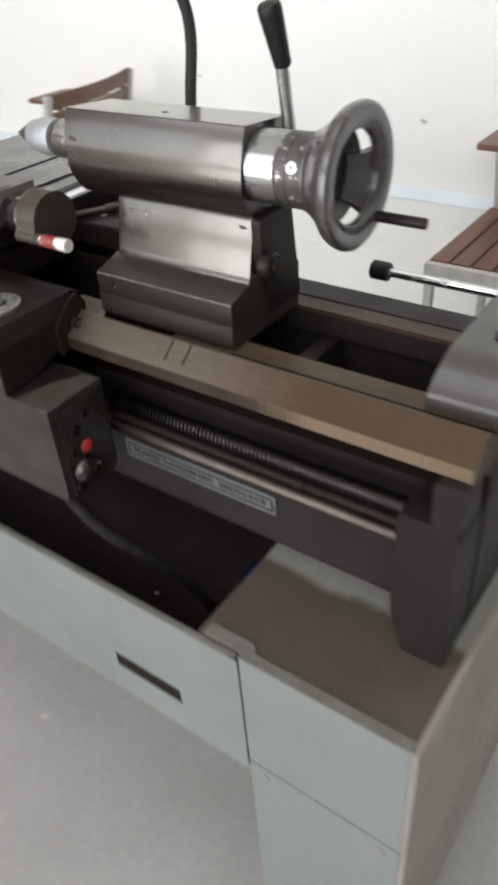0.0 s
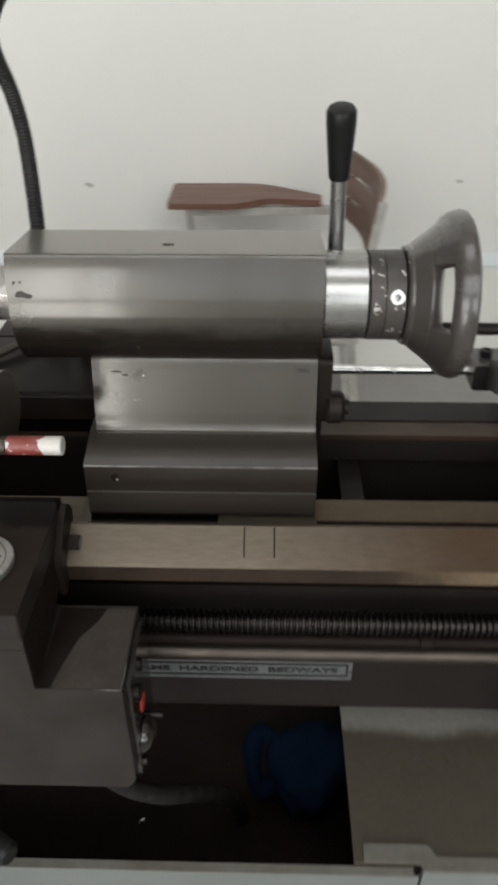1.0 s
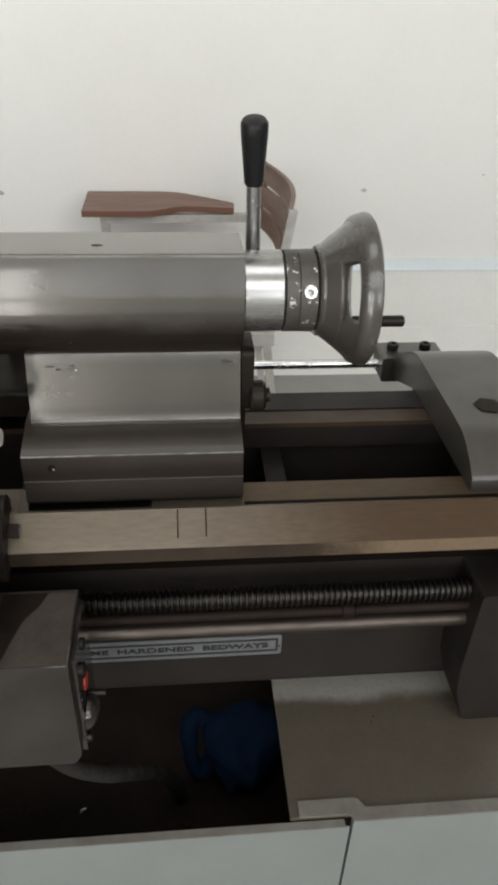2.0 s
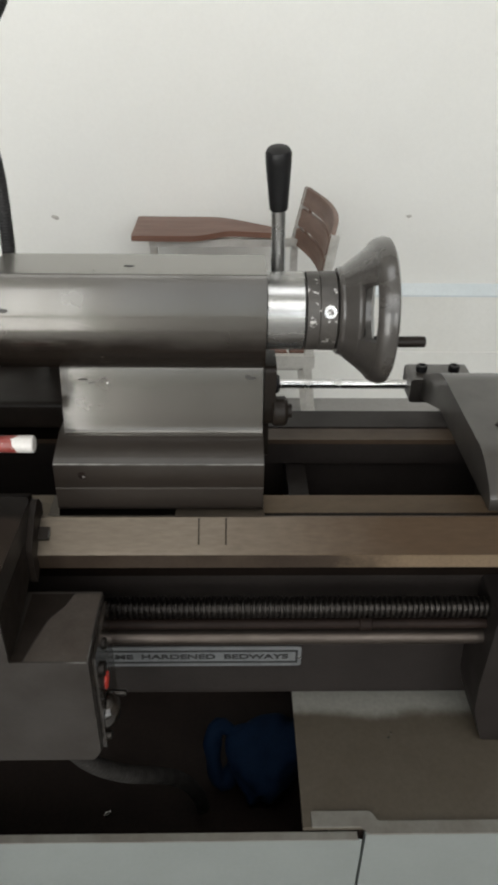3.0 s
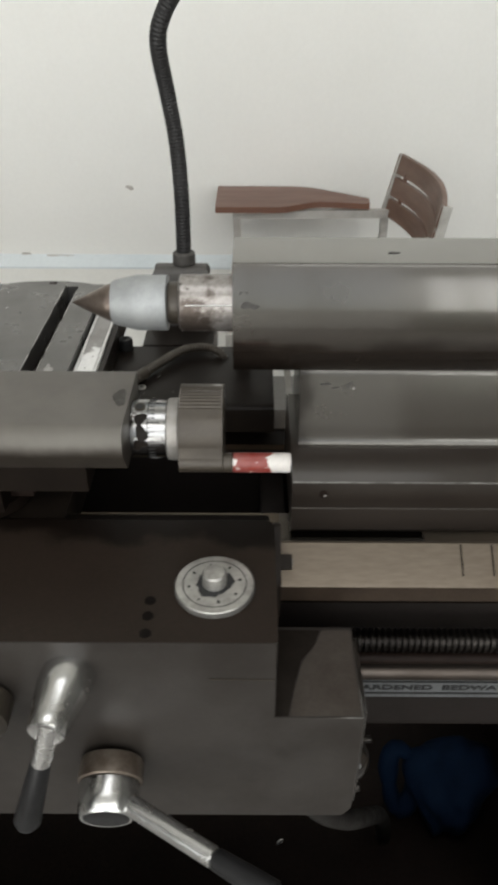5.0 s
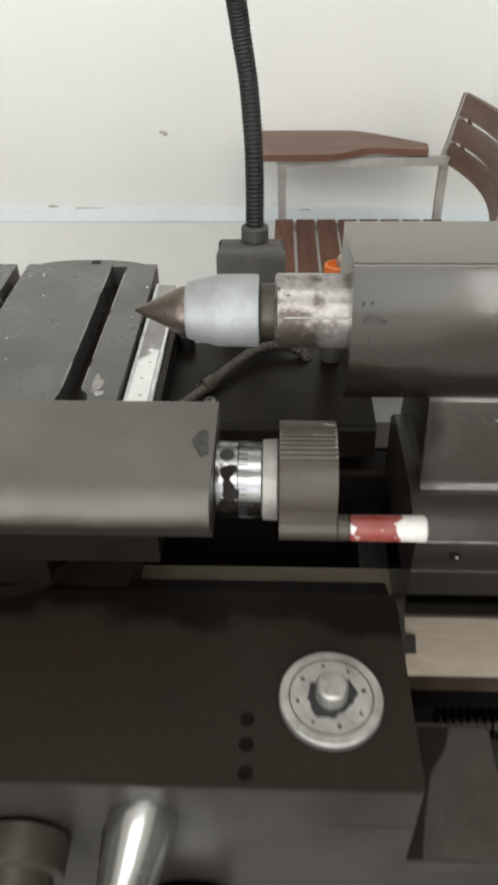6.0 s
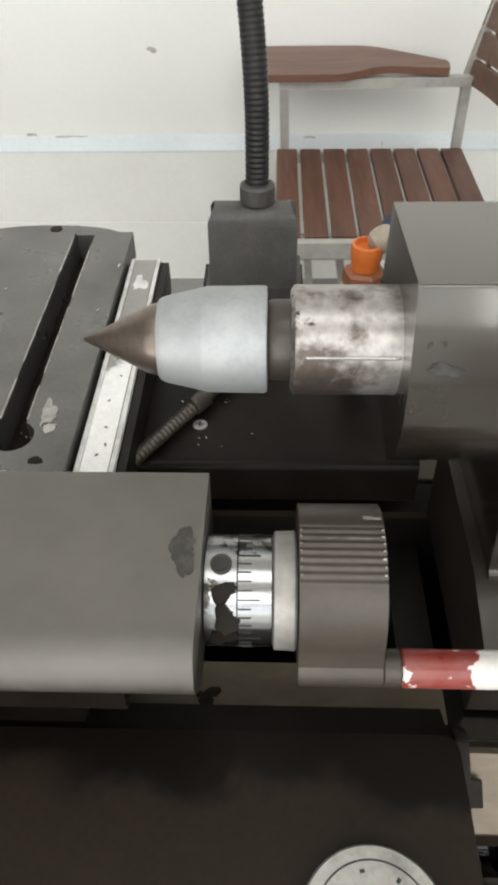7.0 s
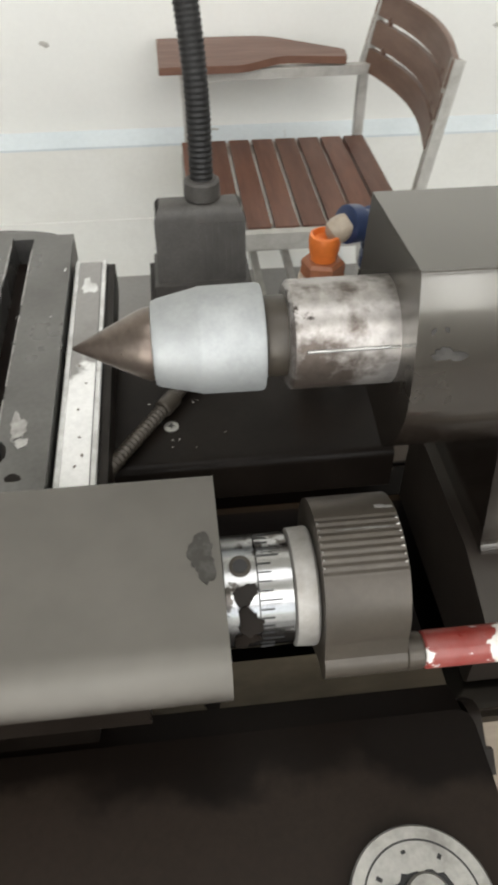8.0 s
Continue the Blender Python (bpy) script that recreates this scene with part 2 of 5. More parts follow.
SATIN = surface("satin_sleeve_steel", (0.3850, 0.3990, 0.4060), (0.3250, 0.3380, 0.3460), 0.58, 0.65, (0.4, 0.7), 60, 500, 0.05, 0.04, rough_var=0.06)
RUSTED = surface("stained_quill_steel", (0.345, 0.325, 0.310), (0.095, 0.077, 0.066), 0.38, 0.65, (0.45, 0.56), 34, 300, 0.15, 0.06, chips=(0.050, 0.041, 0.035), chip_at=(0.60, 0.64), chip_scale=48)
POINT = surface("browned_point_steel", (0.1728, 0.1404, 0.1188), (0.0936, 0.0720, 0.0612), 0.34, 0.75, (0.4, 0.65), 60, 300, 0.12, 0.06)
CHROME = surface("scuffed_chrome", (0.62, 0.62, 0.615), (0.46, 0.455, 0.44), 0.24, 1.0, (0.45, 0.7), 50, 300, 0.05, 0.03, rough_var=0.09)
DIALM = surface("chipped_dial_ring", (0.0585, 0.0533, 0.0481), (0.0358, 0.0325, 0.0292), 0.42, 0.1, (0.4, 0.7), 40, 300, 0.1, 0.08, chips=(0.5, 0.49, 0.47), chip_at=(0.60, 0.625), chip_scale=120, chip_metal=0.7)
OILED = surface("oiled_bright_dial", (0.3800, 0.3800, 0.3800), (0.3300, 0.3300, 0.3280), 0.2, 1.0, (0.45, 0.6), 30, 300, 0.05, 0.03, chips=(0.09, 0.082, 0.075), chip_at=(0.585, 0.60), chip_scale=38)
GREYCAST = surface("brown_grey_knob", (0.0560, 0.0465, 0.0360), (0.0400, 0.0330, 0.0255), 0.38, 0.25, (0.4, 0.7), 30, 400, 0.08, 0.05)
RUBBER = surface("black_grip_plastic", (0.0122, 0.0122, 0.0129), (0.0075, 0.0075, 0.0075), 0.42, 0.0, (0.4, 0.7), 40, 500, 0.1, 0.08, spec=0.22)
DUSTY = surface("dusty_black_plastic", (0.0690, 0.0640, 0.0590), (0.0440, 0.0405, 0.0370), 0.55, 0.0, (0.4, 0.7), 40, 500, 0.15, 0.08)
CABINET = surface("pale_green_cabinet_enamel", (0.1690, 0.1850, 0.1785), (0.1420, 0.1560, 0.1490), 0.38, 0.0, (0.45, 0.75), 4, 240, 0.03, 0.03, rough_var=0.06)
RIMM = surface("dirty_folded_edge", (0.140, 0.136, 0.121), (0.085, 0.074, 0.060), 0.45, 0.0, (0.42, 0.68), 14, 240, 0.06, 0.04)
CABSIDE = surface("beige_cabinet_side", (0.2543, 0.2312, 0.2023), (0.2081, 0.1850, 0.1590), 0.5, 0.0, (0.4, 0.7), 5, 240, 0.05, 0.04)
SHELF = surface("grimy_shelf_enamel", (0.190, 0.186, 0.166), (0.052, 0.042, 0.029), 0.5, 0.0, (0.36, 0.64), 12, 200, 0.10, 0.06, zone=("y", -0.062, -0.078, 0.035, 16))
RINGM = surface("dull_ring_aluminium", (0.300, 0.288, 0.272), (0.235, 0.222, 0.205), 0.46, 0.4, (0.42, 0.62), 60, 400, 0.06, 0.03)
ALU = surface("dial_aluminium", (0.4650, 0.4575, 0.4350), (0.3150, 0.3075, 0.2888), 0.42, 0.8, (0.42, 0.62), 60, 400, 0.08, 0.05)
PALEEDGE = surface("bright_wiped_steel", (0.70, 0.70, 0.69), (0.50, 0.495, 0.48), 0.35, 0.1, (0.42, 0.62), 60, 300, 0.06, 0.04)
GIBM = surface("bright_gib_strip", (0.86, 0.86, 0.85), (0.22, 0.21, 0.20), 0.35, 0.0, (0.5, 0.66), 30, 300, 0.06, 0.04, chips=(0.10, 0.095, 0.09), chip_at=(0.70, 0.715), chip_scale=90, zone=("y", 0.236, 0.246, 0.10, 34))
TABLE = surface("machined_slide_top", (0.148, 0.145, 0.139), (0.098, 0.095, 0.090), 0.30, 0.5, (0.4, 0.7), 12, 350, 0.08, 0.04)
BARE = surface("rubbed_bare_metal", (0.42, 0.41, 0.40), (0.28, 0.27, 0.26), 0.4, 0.6, (0.4, 0.6), 80, 400, 0.1, 0.05)
WHEELM = surface("handwheel_enamel", (0.0500, 0.0455, 0.0415), (0.0400, 0.0360, 0.0325), 0.3, 0.0, (0.4, 0.7), 20, 400, 0.05, 0.0, coat=0.6, spec=0.5)
BACKM = surface("brown_back_board", (0.165, 0.096, 0.068), (0.128, 0.071, 0.049), 0.42, 0.0, (0.38, 0.66), 26, 160, 0.08, 0.1, stretch=(1.0, 0.12, 1.0))
# shade under the slide's rounded front is put into the colour by height
SLIDE = surface("slide_enamel_shaded_below", (0.1220, 0.1140, 0.1025), (0.0340, 0.0285, 0.0235), 0.42, 0.0, (0.36, 0.68), 16, 26, 0.10, 0.0, spec=0.30, rough_var=0.12, film=OIL_FILM, zone=("z", 0.1270, 0.1130, 0.010, 40), dark_gloss=0.5)
RED = surface("red_rod_paint", (0.1950, 0.0230, 0.0165), (0.60, 0.585, 0.56), 0.33, 0.0, (0.4, 0.7), 60, 300, 0.06, 0.05, chips=(0.66, 0.64, 0.62), chip_at=(0.60, 0.615), chip_scale=62, zone=("x", 0.1350, 0.1362, 0.06, 60))
REDCAP = surface("red_plug_plastic", (0.4300, 0.0400, 0.0280), (0.4160, 0.0320, 0.0200), 0.35, 0.0, (0.4, 0.7), 60, 300, 0.05, 0.03)
ORANGE = surface("orange_nozzle_plastic", (0.72, 0.19, 0.035), (0.62, 0.15, 0.03), 0.4, 0.0, (0.4, 0.7), 60, 300, 0.06, 0.03)
RUSTNUT = surface("brown_orange_nut", (0.30, 0.11, 0.05), (0.2, 0.075, 0.04), 0.5, 0.0, (0.4, 0.7), 60, 300, 0.1, 0.05)
BLUE = surface("blue_hose_plastic", (0.0210, 0.0390, 0.1020), (0.0150, 0.0270, 0.0720), 0.4, 0.0, (0.4, 0.7), 60, 300, 0.06, 0.03)
RAGM = surface("blue_plastic_rag", (0.0037, 0.0126, 0.0324), (0.0024, 0.0084, 0.0224), 0.8, 0.0, (0.4, 0.7), 40, 300, 0.1, 0.1, spec=0.08)
PALEPL = surface("pale_beige_plastic", (0.40, 0.335, 0.265), (0.30, 0.245, 0.19), 0.45, 0.0, (0.4, 0.65), 80, 300, 0.08, 0.04)
TIMBER = surface("reddish_brown_slat", (0.1300, 0.0530, 0.0315), (0.0920, 0.0360, 0.0215), 0.42, 0.0, (0.38, 0.66), 26, 160, 0.16, 0.12, stretch=(1.0, 0.12, 1.0), piece=0.12)
TIMBER_X = surface("reddish_brown_board", (0.1697, 0.0855, 0.0569), (0.1283, 0.0603, 0.0404), 0.42, 0.0, (0.38, 0.66), 26, 160, 0.08, 0.1, stretch=(0.12, 1.0, 1.0))
TUBE = surface("grey_tube_paint", (0.46, 0.45, 0.42), (0.36, 0.345, 0.315), 0.45, 0.2, (0.45, 0.7), 30, 300, 0.08, 0.05, chips=(0.2, 0.16, 0.13), chip_at=(0.70, 0.73), chip_scale=60)
PLASTER = surface("cream_wall_paint", (0.80, 0.797, 0.765), (0.77, 0.765, 0.73), 0.6, 0.0, (0.35, 0.7), 1.6, 90, 0.012, 0.06)
PLINTH = surface("white_plinth_paint", (0.80, 0.80, 0.765), (0.74, 0.735, 0.69), 0.5, 0.0, (0.4, 0.7), 2.2, 90, 0.02, 0.06)
LEDGE = surface("bluish_ledge_paint", (0.68, 0.73, 0.75), (0.60, 0.66, 0.685), 0.4, 0.0, (0.4, 0.7), 3.0, 90, 0.03, 0.05)
CONCRETE = surface("grey_cement_floor", (0.3050, 0.2960, 0.2840), (0.2580, 0.2490, 0.2370), 0.5, 0.0, (0.38, 0.7), 2.4, 60, 0.05, 0.08, chips=(0.22, 0.2, 0.18), chip_at=(0.73, 0.75), chip_scale=14)
MARK = surface("wall_chip", (0.36, 0.34, 0.31), (0.5, 0.48, 0.44), 0.8, 0.0, (0.4, 0.6), 60, 200, 0.1, 0.1)
LABELM = surface("label_silver", (0.1650, 0.1720, 0.1750), (0.1250, 0.1300, 0.1320), 0.4, 0.35, (0.4, 0.7), 40, 300, 0.05, 0.03)
INK = surface("black_print", (0.015, 0.015, 0.016), (0.02, 0.02, 0.02), 0.5, 0.0, (0.4, 0.7), 40, 300, 0.05, 0.0)
WETBLACK = surface("wet_black_oil", (0.012, 0.010, 0.0085), (0.022, 0.017, 0.013), 0.2, 0.0, (0.42, 0.6), 60, 300, 0.1, 0.05, coat=0.5)
BROWNOIL = surface("lit_brown_oil_residue", (0.058, 0.049, 0.042), (0.042, 0.034, 0.028), 0.45, 0.0, (0.40, 0.66), 22, 300, 0.1, 0.04, spec=0.25)
PIT = surface("oil_hole_black", (0.0077, 0.0066, 0.0059), (0.0066, 0.0055, 0.0048), 0.7, 0.0, (0.4, 0.6), 60, 300, 0.1, 0.0, spec=0.03)
# real oil in most uses, painted shade on the apron top
DARKFILM = surface("dark_oil_and_shade", (0.0125, 0.0098, 0.0080), (0.0185, 0.0145, 0.0120), 0.38, 0.0, (0.4, 0.7), 60, 300, 0.1, 0.03, spec=0.10)

BASES = {}


# ---- mesh helpers --------------------------------------------------------
def thing(name, at, label, category, group="", kind=""):
    ob = new(name)
    ob.empty_display_size = 0.05
    ob.location = at
    BASES[ob] = Vector(at)
    return tagged(ob, label, category, group, kind)


def part(name, bm, material, parent=None, label="", smooth=True, angle=32):
    """Link a bmesh as one mesh object under a thing or a part; world coordinates go in."""
    base = BASES.get(parent, Vector((0, 0, 0))) if parent else Vector((0, 0, 0))
    bmesh.ops.recalc_face_normals(bm, faces=bm.faces[:])
    bmesh.ops.translate(bm, verts=bm.verts[:], vec=-base)
    me = bpy.data.meshes.new(name)
    bm.to_mesh(me)
    bm.free()
    me.materials.append(material)
    if smooth:
        for p in me.polygons:
            p.use_smooth = True
        me.set_sharp_from_angle(angle=radians(angle))
    ob = new(name, me)
    if parent:
        ob.parent = parent
        BASES[ob] = base
    if label:
        tagged(ob, label)
    return ob


def bm_new():
    return bmesh.new()


def bevel(bm, width, segs=2, limit=25):
    edges = [e for e in bm.edges if len(e.link_faces) == 2 and e.calc_face_angle(0) > radians(limit)]
    if edges and width > 0:
        bmesh.ops.bevel(bm, geom=edges, offset=width, segments=segs, profile=0.5, affect="EDGES", clamp_overlap=True)
    return bm


def add_box(bm, x, y, z):
    vs = [bm.verts.new((a, b, c)) for a in x for b in y for c in z]
    for f in ((0, 1, 3, 2), (4, 6, 7, 5), (0, 4, 5, 1), (2, 3, 7, 6), (0, 2, 6, 4), (1, 5, 7, 3)):
        bm.faces.new([vs[i] for i in f])
    return vs


def box(x, y, z, bev=0.0015, segs=2):
    bm = bm_new()
    add_box(bm, x, y, z)
    return bevel(bm, bev, segs)


def boxes(rows, bev=0.001):
    bm = bm_new()
    for x, y, z in rows:
        add_box(bm, x, y, z)
    return bevel(bm, bev, 1)


def rounded(pts, radii, n=5):
    """A closed outline with its corners rounded."""
    out = []
    for i, p in enumerate(pts):
        r = radii[i] if isinstance(radii, (list, tuple)) else radii
        p, a, b = Vector(p), Vector(pts[i - 1]), Vector(pts[(i + 1) % len(pts)])
        u, v = (a - p), (b - p)
        cut = min(r, u.length * 0.45, v.length * 0.45)
        if cut < 1e-5:
            out.append(tuple(p))
            continue
        s, e = p + u.normalized() * cut, p + v.normalized() * cut
        for k in range(n + 1):
            f = k / n
            out.append(tuple((1 - f) ** 2 * s + 2 * f * (1 - f) * p + f * f * e))
    return out


def prism(outline, axis, lo, hi, bev=0.0, segs=2):
    """Extrude an outline along an axis. axis x: outline (y, z); y: (x, z); z: (x, y)."""
    bm = bm_new()
    add_prism(bm, outline, axis, lo, hi)
    if bev:
        caps = [e for e in bm.edges if any(len(f.verts) > 4 or len(outline) == 4 for f in e.link_faces) and e.calc_face_angle(0) > radians(40)]
        bmesh.ops.bevel(bm, geom=caps, offset=bev, segments=segs, profile=0.5, affect="EDGES", clamp_overlap=True)
    return bm


def add_prism(bm, outline, axis, lo, hi):
    def put(p, d):
        return {"x": (d, p[0], p[1]), "y": (p[0], d, p[1]), "z": (p[0], p[1], d)}[axis]

    a = [bm.verts.new(put(p, lo)) for p in outline]
    b = [bm.verts.new(put(p, hi)) for p in outline]
    bm.faces.new(a)
    bm.faces.new(b[::-1])
    for i in range(len(a)):
        j = (i + 1) % len(a)
        bm.faces.new((a[i], a[j], b[j], b[i]))


def add_turned(bm, profile, origin, direction, segs=48):
    """A turned solid: profile of (along, radius) from origin in a direction."""
    d = Vector(direction).normalized()
    u = d.orthogonal().normalized()
    v = d.cross(u)
    o = Vector(origin)
    rings = []
    for s, r in profile:
        if r < 1e-6:
            rings.append([bm.verts.new(o + d * s)])
        else:
            rings.append([bm.verts.new(o + d * s + (u * math.cos(a) + v * math.sin(a)) * r)
                          for a in (2 * math.pi * k / segs for k in range(segs))])
    for p, q in zip(rings, rings[1:]):
        for k in range(segs):
            k2 = (k + 1) % segs
            if len(p) == 1 and len(q) == 1:
                continue
            if len(p) == 1:
                bm.faces.new((p[0], q[k2], q[k]))
            elif len(q) == 1:
                bm.faces.new((p[k], p[k2], q[0]))
            else:
                bm.faces.new((p[k], p[k2], q[k2], q[k]))
    for ring in (rings[0], rings[-1]):
        if len(ring) > 1:
            bm.faces.new(ring)


def turned(profile, origin, direction, segs=48):
    bm = bm_new()
    add_turned(bm, profile, origin, direction, segs)
    return bm


def rod(a, b, r, r2=None, segs=24, bev=0.0008):
    a, b = Vector(a), Vector(b)
    n, r2 = (b - a).length, r if r2 is None else r2
    bev = min(bev, r * 0.4, r2 * 0.4, n * 0.3)
    return turned([(0, r - bev), (bev, r), (n - bev, r2), (n, r2 - bev)], a, b - a, segs)


def spline(pts, per=10):
    """A smooth line through points (Catmull-Rom)."""
    p = [Vector(q) for q in pts]
    p = [2 * p[0] - p[1]] + p + [2 * p[-1] - p[-2]]
    out = []
    for i in range(1, len(p) - 2):
        for k in range(per):
            t = k / per
            a, b, c, d = p[i - 1], p[i], p[i + 1], p[i + 2]
            out.append(0.5 * ((2 * b) + (c - a) * t + (2 * a - 5 * b + 4 * c - d) * t * t + (3 * b - a - 3 * c + d) * t ** 3))
    out.append(p[-2])
    return out


def swept(line, radius, segs=16):
    """A tube along a line; radius is a number or a function of the arc length."""
    bm = bm_new()
    rings, u, s = [], None, 0.0
    for i, p in enumerate(line):
        d = (line[min(i + 1, len(line) - 1)] - line[max(i - 1, 0)]).normalized()
        u = d.orthogonal().normalized() if u is None else (u - d * u.dot(d)).normalized()
        v = d.cross(u)
        if i:
            s += (p - line[i - 1]).length
        r = radius(s) if callable(radius) else radius
        rings.append([bm.verts.new(p + (u * math.cos(a) + v * math.sin(a)) * r) for a in (2 * math.pi * k / segs for k in range(segs))])
    for p, q in zip(rings, rings[1:]):
        for k in range(segs):
            bm.faces.new((p[k], p[(k + 1) % segs], q[(k + 1) % segs], q[k]))
    bm.faces.new(rings[0])
    bm.faces.new(rings[-1])
    return bm


def resample(line, step):
    out, left = [line[0]], step
    for a, b in zip(line, line[1:]):
        n = (b - a).length
        while n >= left:
            a = a + (b - a).normalized() * left
            out.append(a)
            n -= left
            left = step
        left -= n
    return out


def ribbed(pts, r, depth, pitch, segs=16):
    """A corrugated hose along points."""
    line = resample(spline(pts, 40), pitch / 4)
    return swept(line, lambda s: r + depth * (0.5 + 0.5 * math.cos(2 * math.pi * s / pitch)), segs)


def lettering(text, size, depth=0.0004):
    """Flat lettering in the built-in font as a bmesh, centred on the origin in the x-y plane."""
    cu = bpy.data.curves.new("lettering", "FONT")
    cu.body, cu.size, cu.extrude = text, size, depth / 2
    cu.offset = size * 0.03
    cu.align_x, cu.align_y = "CENTER", "CENTER"
    ob = bpy.data.objects.new("lettering", cu)
    scene.collection.objects.link(ob)
    me = bpy.data.meshes.new_from_object(ob.evaluated_get(bpy.context.evaluated_depsgraph_get()))
    bpy.data.objects.remove(ob)
    bm = bm_new()
    bm.from_mesh(me)
    bpy.data.meshes.remove(me)
    bpy.data.curves.remove(cu)
    return bm


def blot(at, u, v, size_u, size_v, seed, height=0.0005, n=26, rough=0.35):
    """A thin irregular blot lying on a surface at a point, spread along u and v."""
    r = random.Random(seed)
    u, v = Vector(u).normalized(), Vector(v).normalized()
    up = u.cross(v).normalized()
    p0, p1 = r.uniform(0, 6), r.uniform(0, 6)
    bm = bm_new()
    low, high = [], []
    for k in range(n):
        a = 2 * math.pi * k / n
        q = 1 + rough * (0.6 * math.sin(2 * a + p0) + 0.5 * math.sin(3 * a + p1) + 0.5 * r.uniform(-1, 1))
        p = Vector(at) + u * size_u * q * math.cos(a) + v * size_v * q * math.sin(a)
        low.append(bm.verts.new(p - up * height))
        high.append(bm.verts.new(p + up * height))
    bm.faces.new(high)
    bm.faces.new(low[::-1])
    for k in range(n):
        j = (k + 1) % n
        bm.faces.new((low[k], low[j], high[j], high[k]))
    return bm


# ---- the room ------------------------------------------------------------
def room():
    t = 0.2
    tagged(part("floor", box((SIDE_L - t, SIDE_R + t), (BACK_Y - t, WALL_Y + t), (-0.1, 0.0), 0), CONCRETE),
           "smooth grey cement workshop floor with small stains", "floor", kind="structure")
    part("chip", blot((-0.454, -0.185, 0.0004), (1, 0.3, 0), (-0.3, 1, 0), 0.010, 0.005, 15, 0.0005), MARK, bpy.data.objects["floor"])
    (rx0, rx1), (ry0, ry1) = TOPFILL
    slab = (CEIL_Z, CEIL_Z + 0.15)
    tagged(part("ceiling", boxes([((SIDE_L - t, rx0), (BACK_Y - t, WALL_Y + t), slab), ((rx1, SIDE_R + t), (BACK_Y - t, WALL_Y + t), slab),
                                  ((rx0, rx1), (BACK_Y - t, ry0), slab), ((rx0, rx1), (ry1, WALL_Y + t), slab)], 0), PLASTER),
           "plain white painted ceiling with one opening added for top light", "ceiling", kind="structure")
    wall = tagged(part("wall_north", box((SIDE_L, SIDE_R), (WALL_Y, WALL_Y + t), (0.0, CEIL_Z), 0), PLASTER),
                  "cream painted plaster wall with small chips", "wall", kind="structure")
    # the lower wall stands proud, with a sloping bluish ledge on top and one joint
    tagged(part("plinth", prism([(WALL_Y, 0.0), (WALL_Y - 0.035, 0.0), (WALL_Y - 0.035, 0.190), (WALL_Y - 0.031, 0.192),
                                 (WALL_Y - 0.031, 0.196), (WALL_Y - 0.035, 0.198), (WALL_Y - 0.035, 0.402), (WALL_Y, 0.402)], "x", SIDE_L, SIDE_R), PLINTH, smooth=False),
           "white painted plinth along the wall with one joint", "plinth", kind="structure")
    ledge = tagged(part("ledge", prism([(WALL_Y, 0.402), (WALL_Y - 0.037, 0.402), (WALL_Y - 0.037, 0.408), (WALL_Y, 0.438)], "x", SIDE_L, SIDE_R), LEDGE, smooth=False),
           "pale blue sloping ledge on top of the plinth", "ledge", kind="structure")
    for x, f, su, sv, seed in ((-0.200, 0.78, 0.012, 0.0035, 51), (-0.188, 0.74, 0.004, 0.002, 52), (0.000, 0.35, 0.0012, 0.009, 53), (-0.880, 0.90, 0.034, 0.0024, 54), (-0.835, 0.88, 0.012, 0.002, 55)):
        part("chip", blot((x, WALL_Y - 0.037 + 0.037 * f, 0.408 + 0.030 * f), (1, 0, 0), (0, 0.037, 0.030), su, sv, seed, 0.0006, 22, 0.5), MARK, ledge)
    rnd = random.Random(4)
    for x, z, s in ((-0.614, 0.655, 0.016), (0.553, 0.668, 0.012), (-0.98, 0.436, 0.02), (-0.22, 0.434, 0.008), (-1.55, 0.75, 0.01), (0.95, 0.72, 0.008)):
        bm = bm_new()
        n = 9
        rim = [bm.verts.new((x + s * (0.5 + 0.6 * rnd.random()) * math.cos(a), WALL_Y - 0.0012, z + 0.6 * s * (0.35 + 0.7 * rnd.random()) * math.sin(a)))
               for a in (2 * math.pi * k / n for k in range(n))]
        mid = bm.verts.new((x, WALL_Y - 0.0025, z))
        for k in range(n):
            bm.faces.new((rim[k], rim[(k + 1) % n], mid))
        part("chip", bm, MARK, wall)
    # side walls stay out of view; their dark grey keeps side light off the lathe
    for name, x, m, words in (("wall_west", (SIDE_L - t, SIDE_L), WEST, "unseen side wall, dark grey to cut light from the side"), ("wall_east", (SIDE_R, SIDE_R + t), WEST, "unseen side wall, dark grey to cut light from the side")):
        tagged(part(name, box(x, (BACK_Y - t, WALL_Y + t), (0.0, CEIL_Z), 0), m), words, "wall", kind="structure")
    cuts = sorted({SIDE_L, SIDE_R, *(cx - w / 2 for cx, w, *_ in WINDOWS), *(cx + w / 2 for cx, w, *_ in WINDOWS)})
    rows = []
    for x0, x1 in zip(cuts, cuts[1:]):
        z = 0.0
        for cx, w, z0, z1, _ in sorted(WINDOWS, key=lambda q: q[2]):
            if abs((x0 + x1) / 2 - cx) < w / 2:
                rows.append(((x0, x1), (BACK_Y - t, BACK_Y), (z, z0)))
                z = z1
        rows.append(((x0, x1), (BACK_Y - t, BACK_Y), (z, CEIL_Z)))
    tagged(part("wall_south", boxes(rows, 0), DIM), "plain pale grey wall with low and high window openings", "wall", kind="structure")
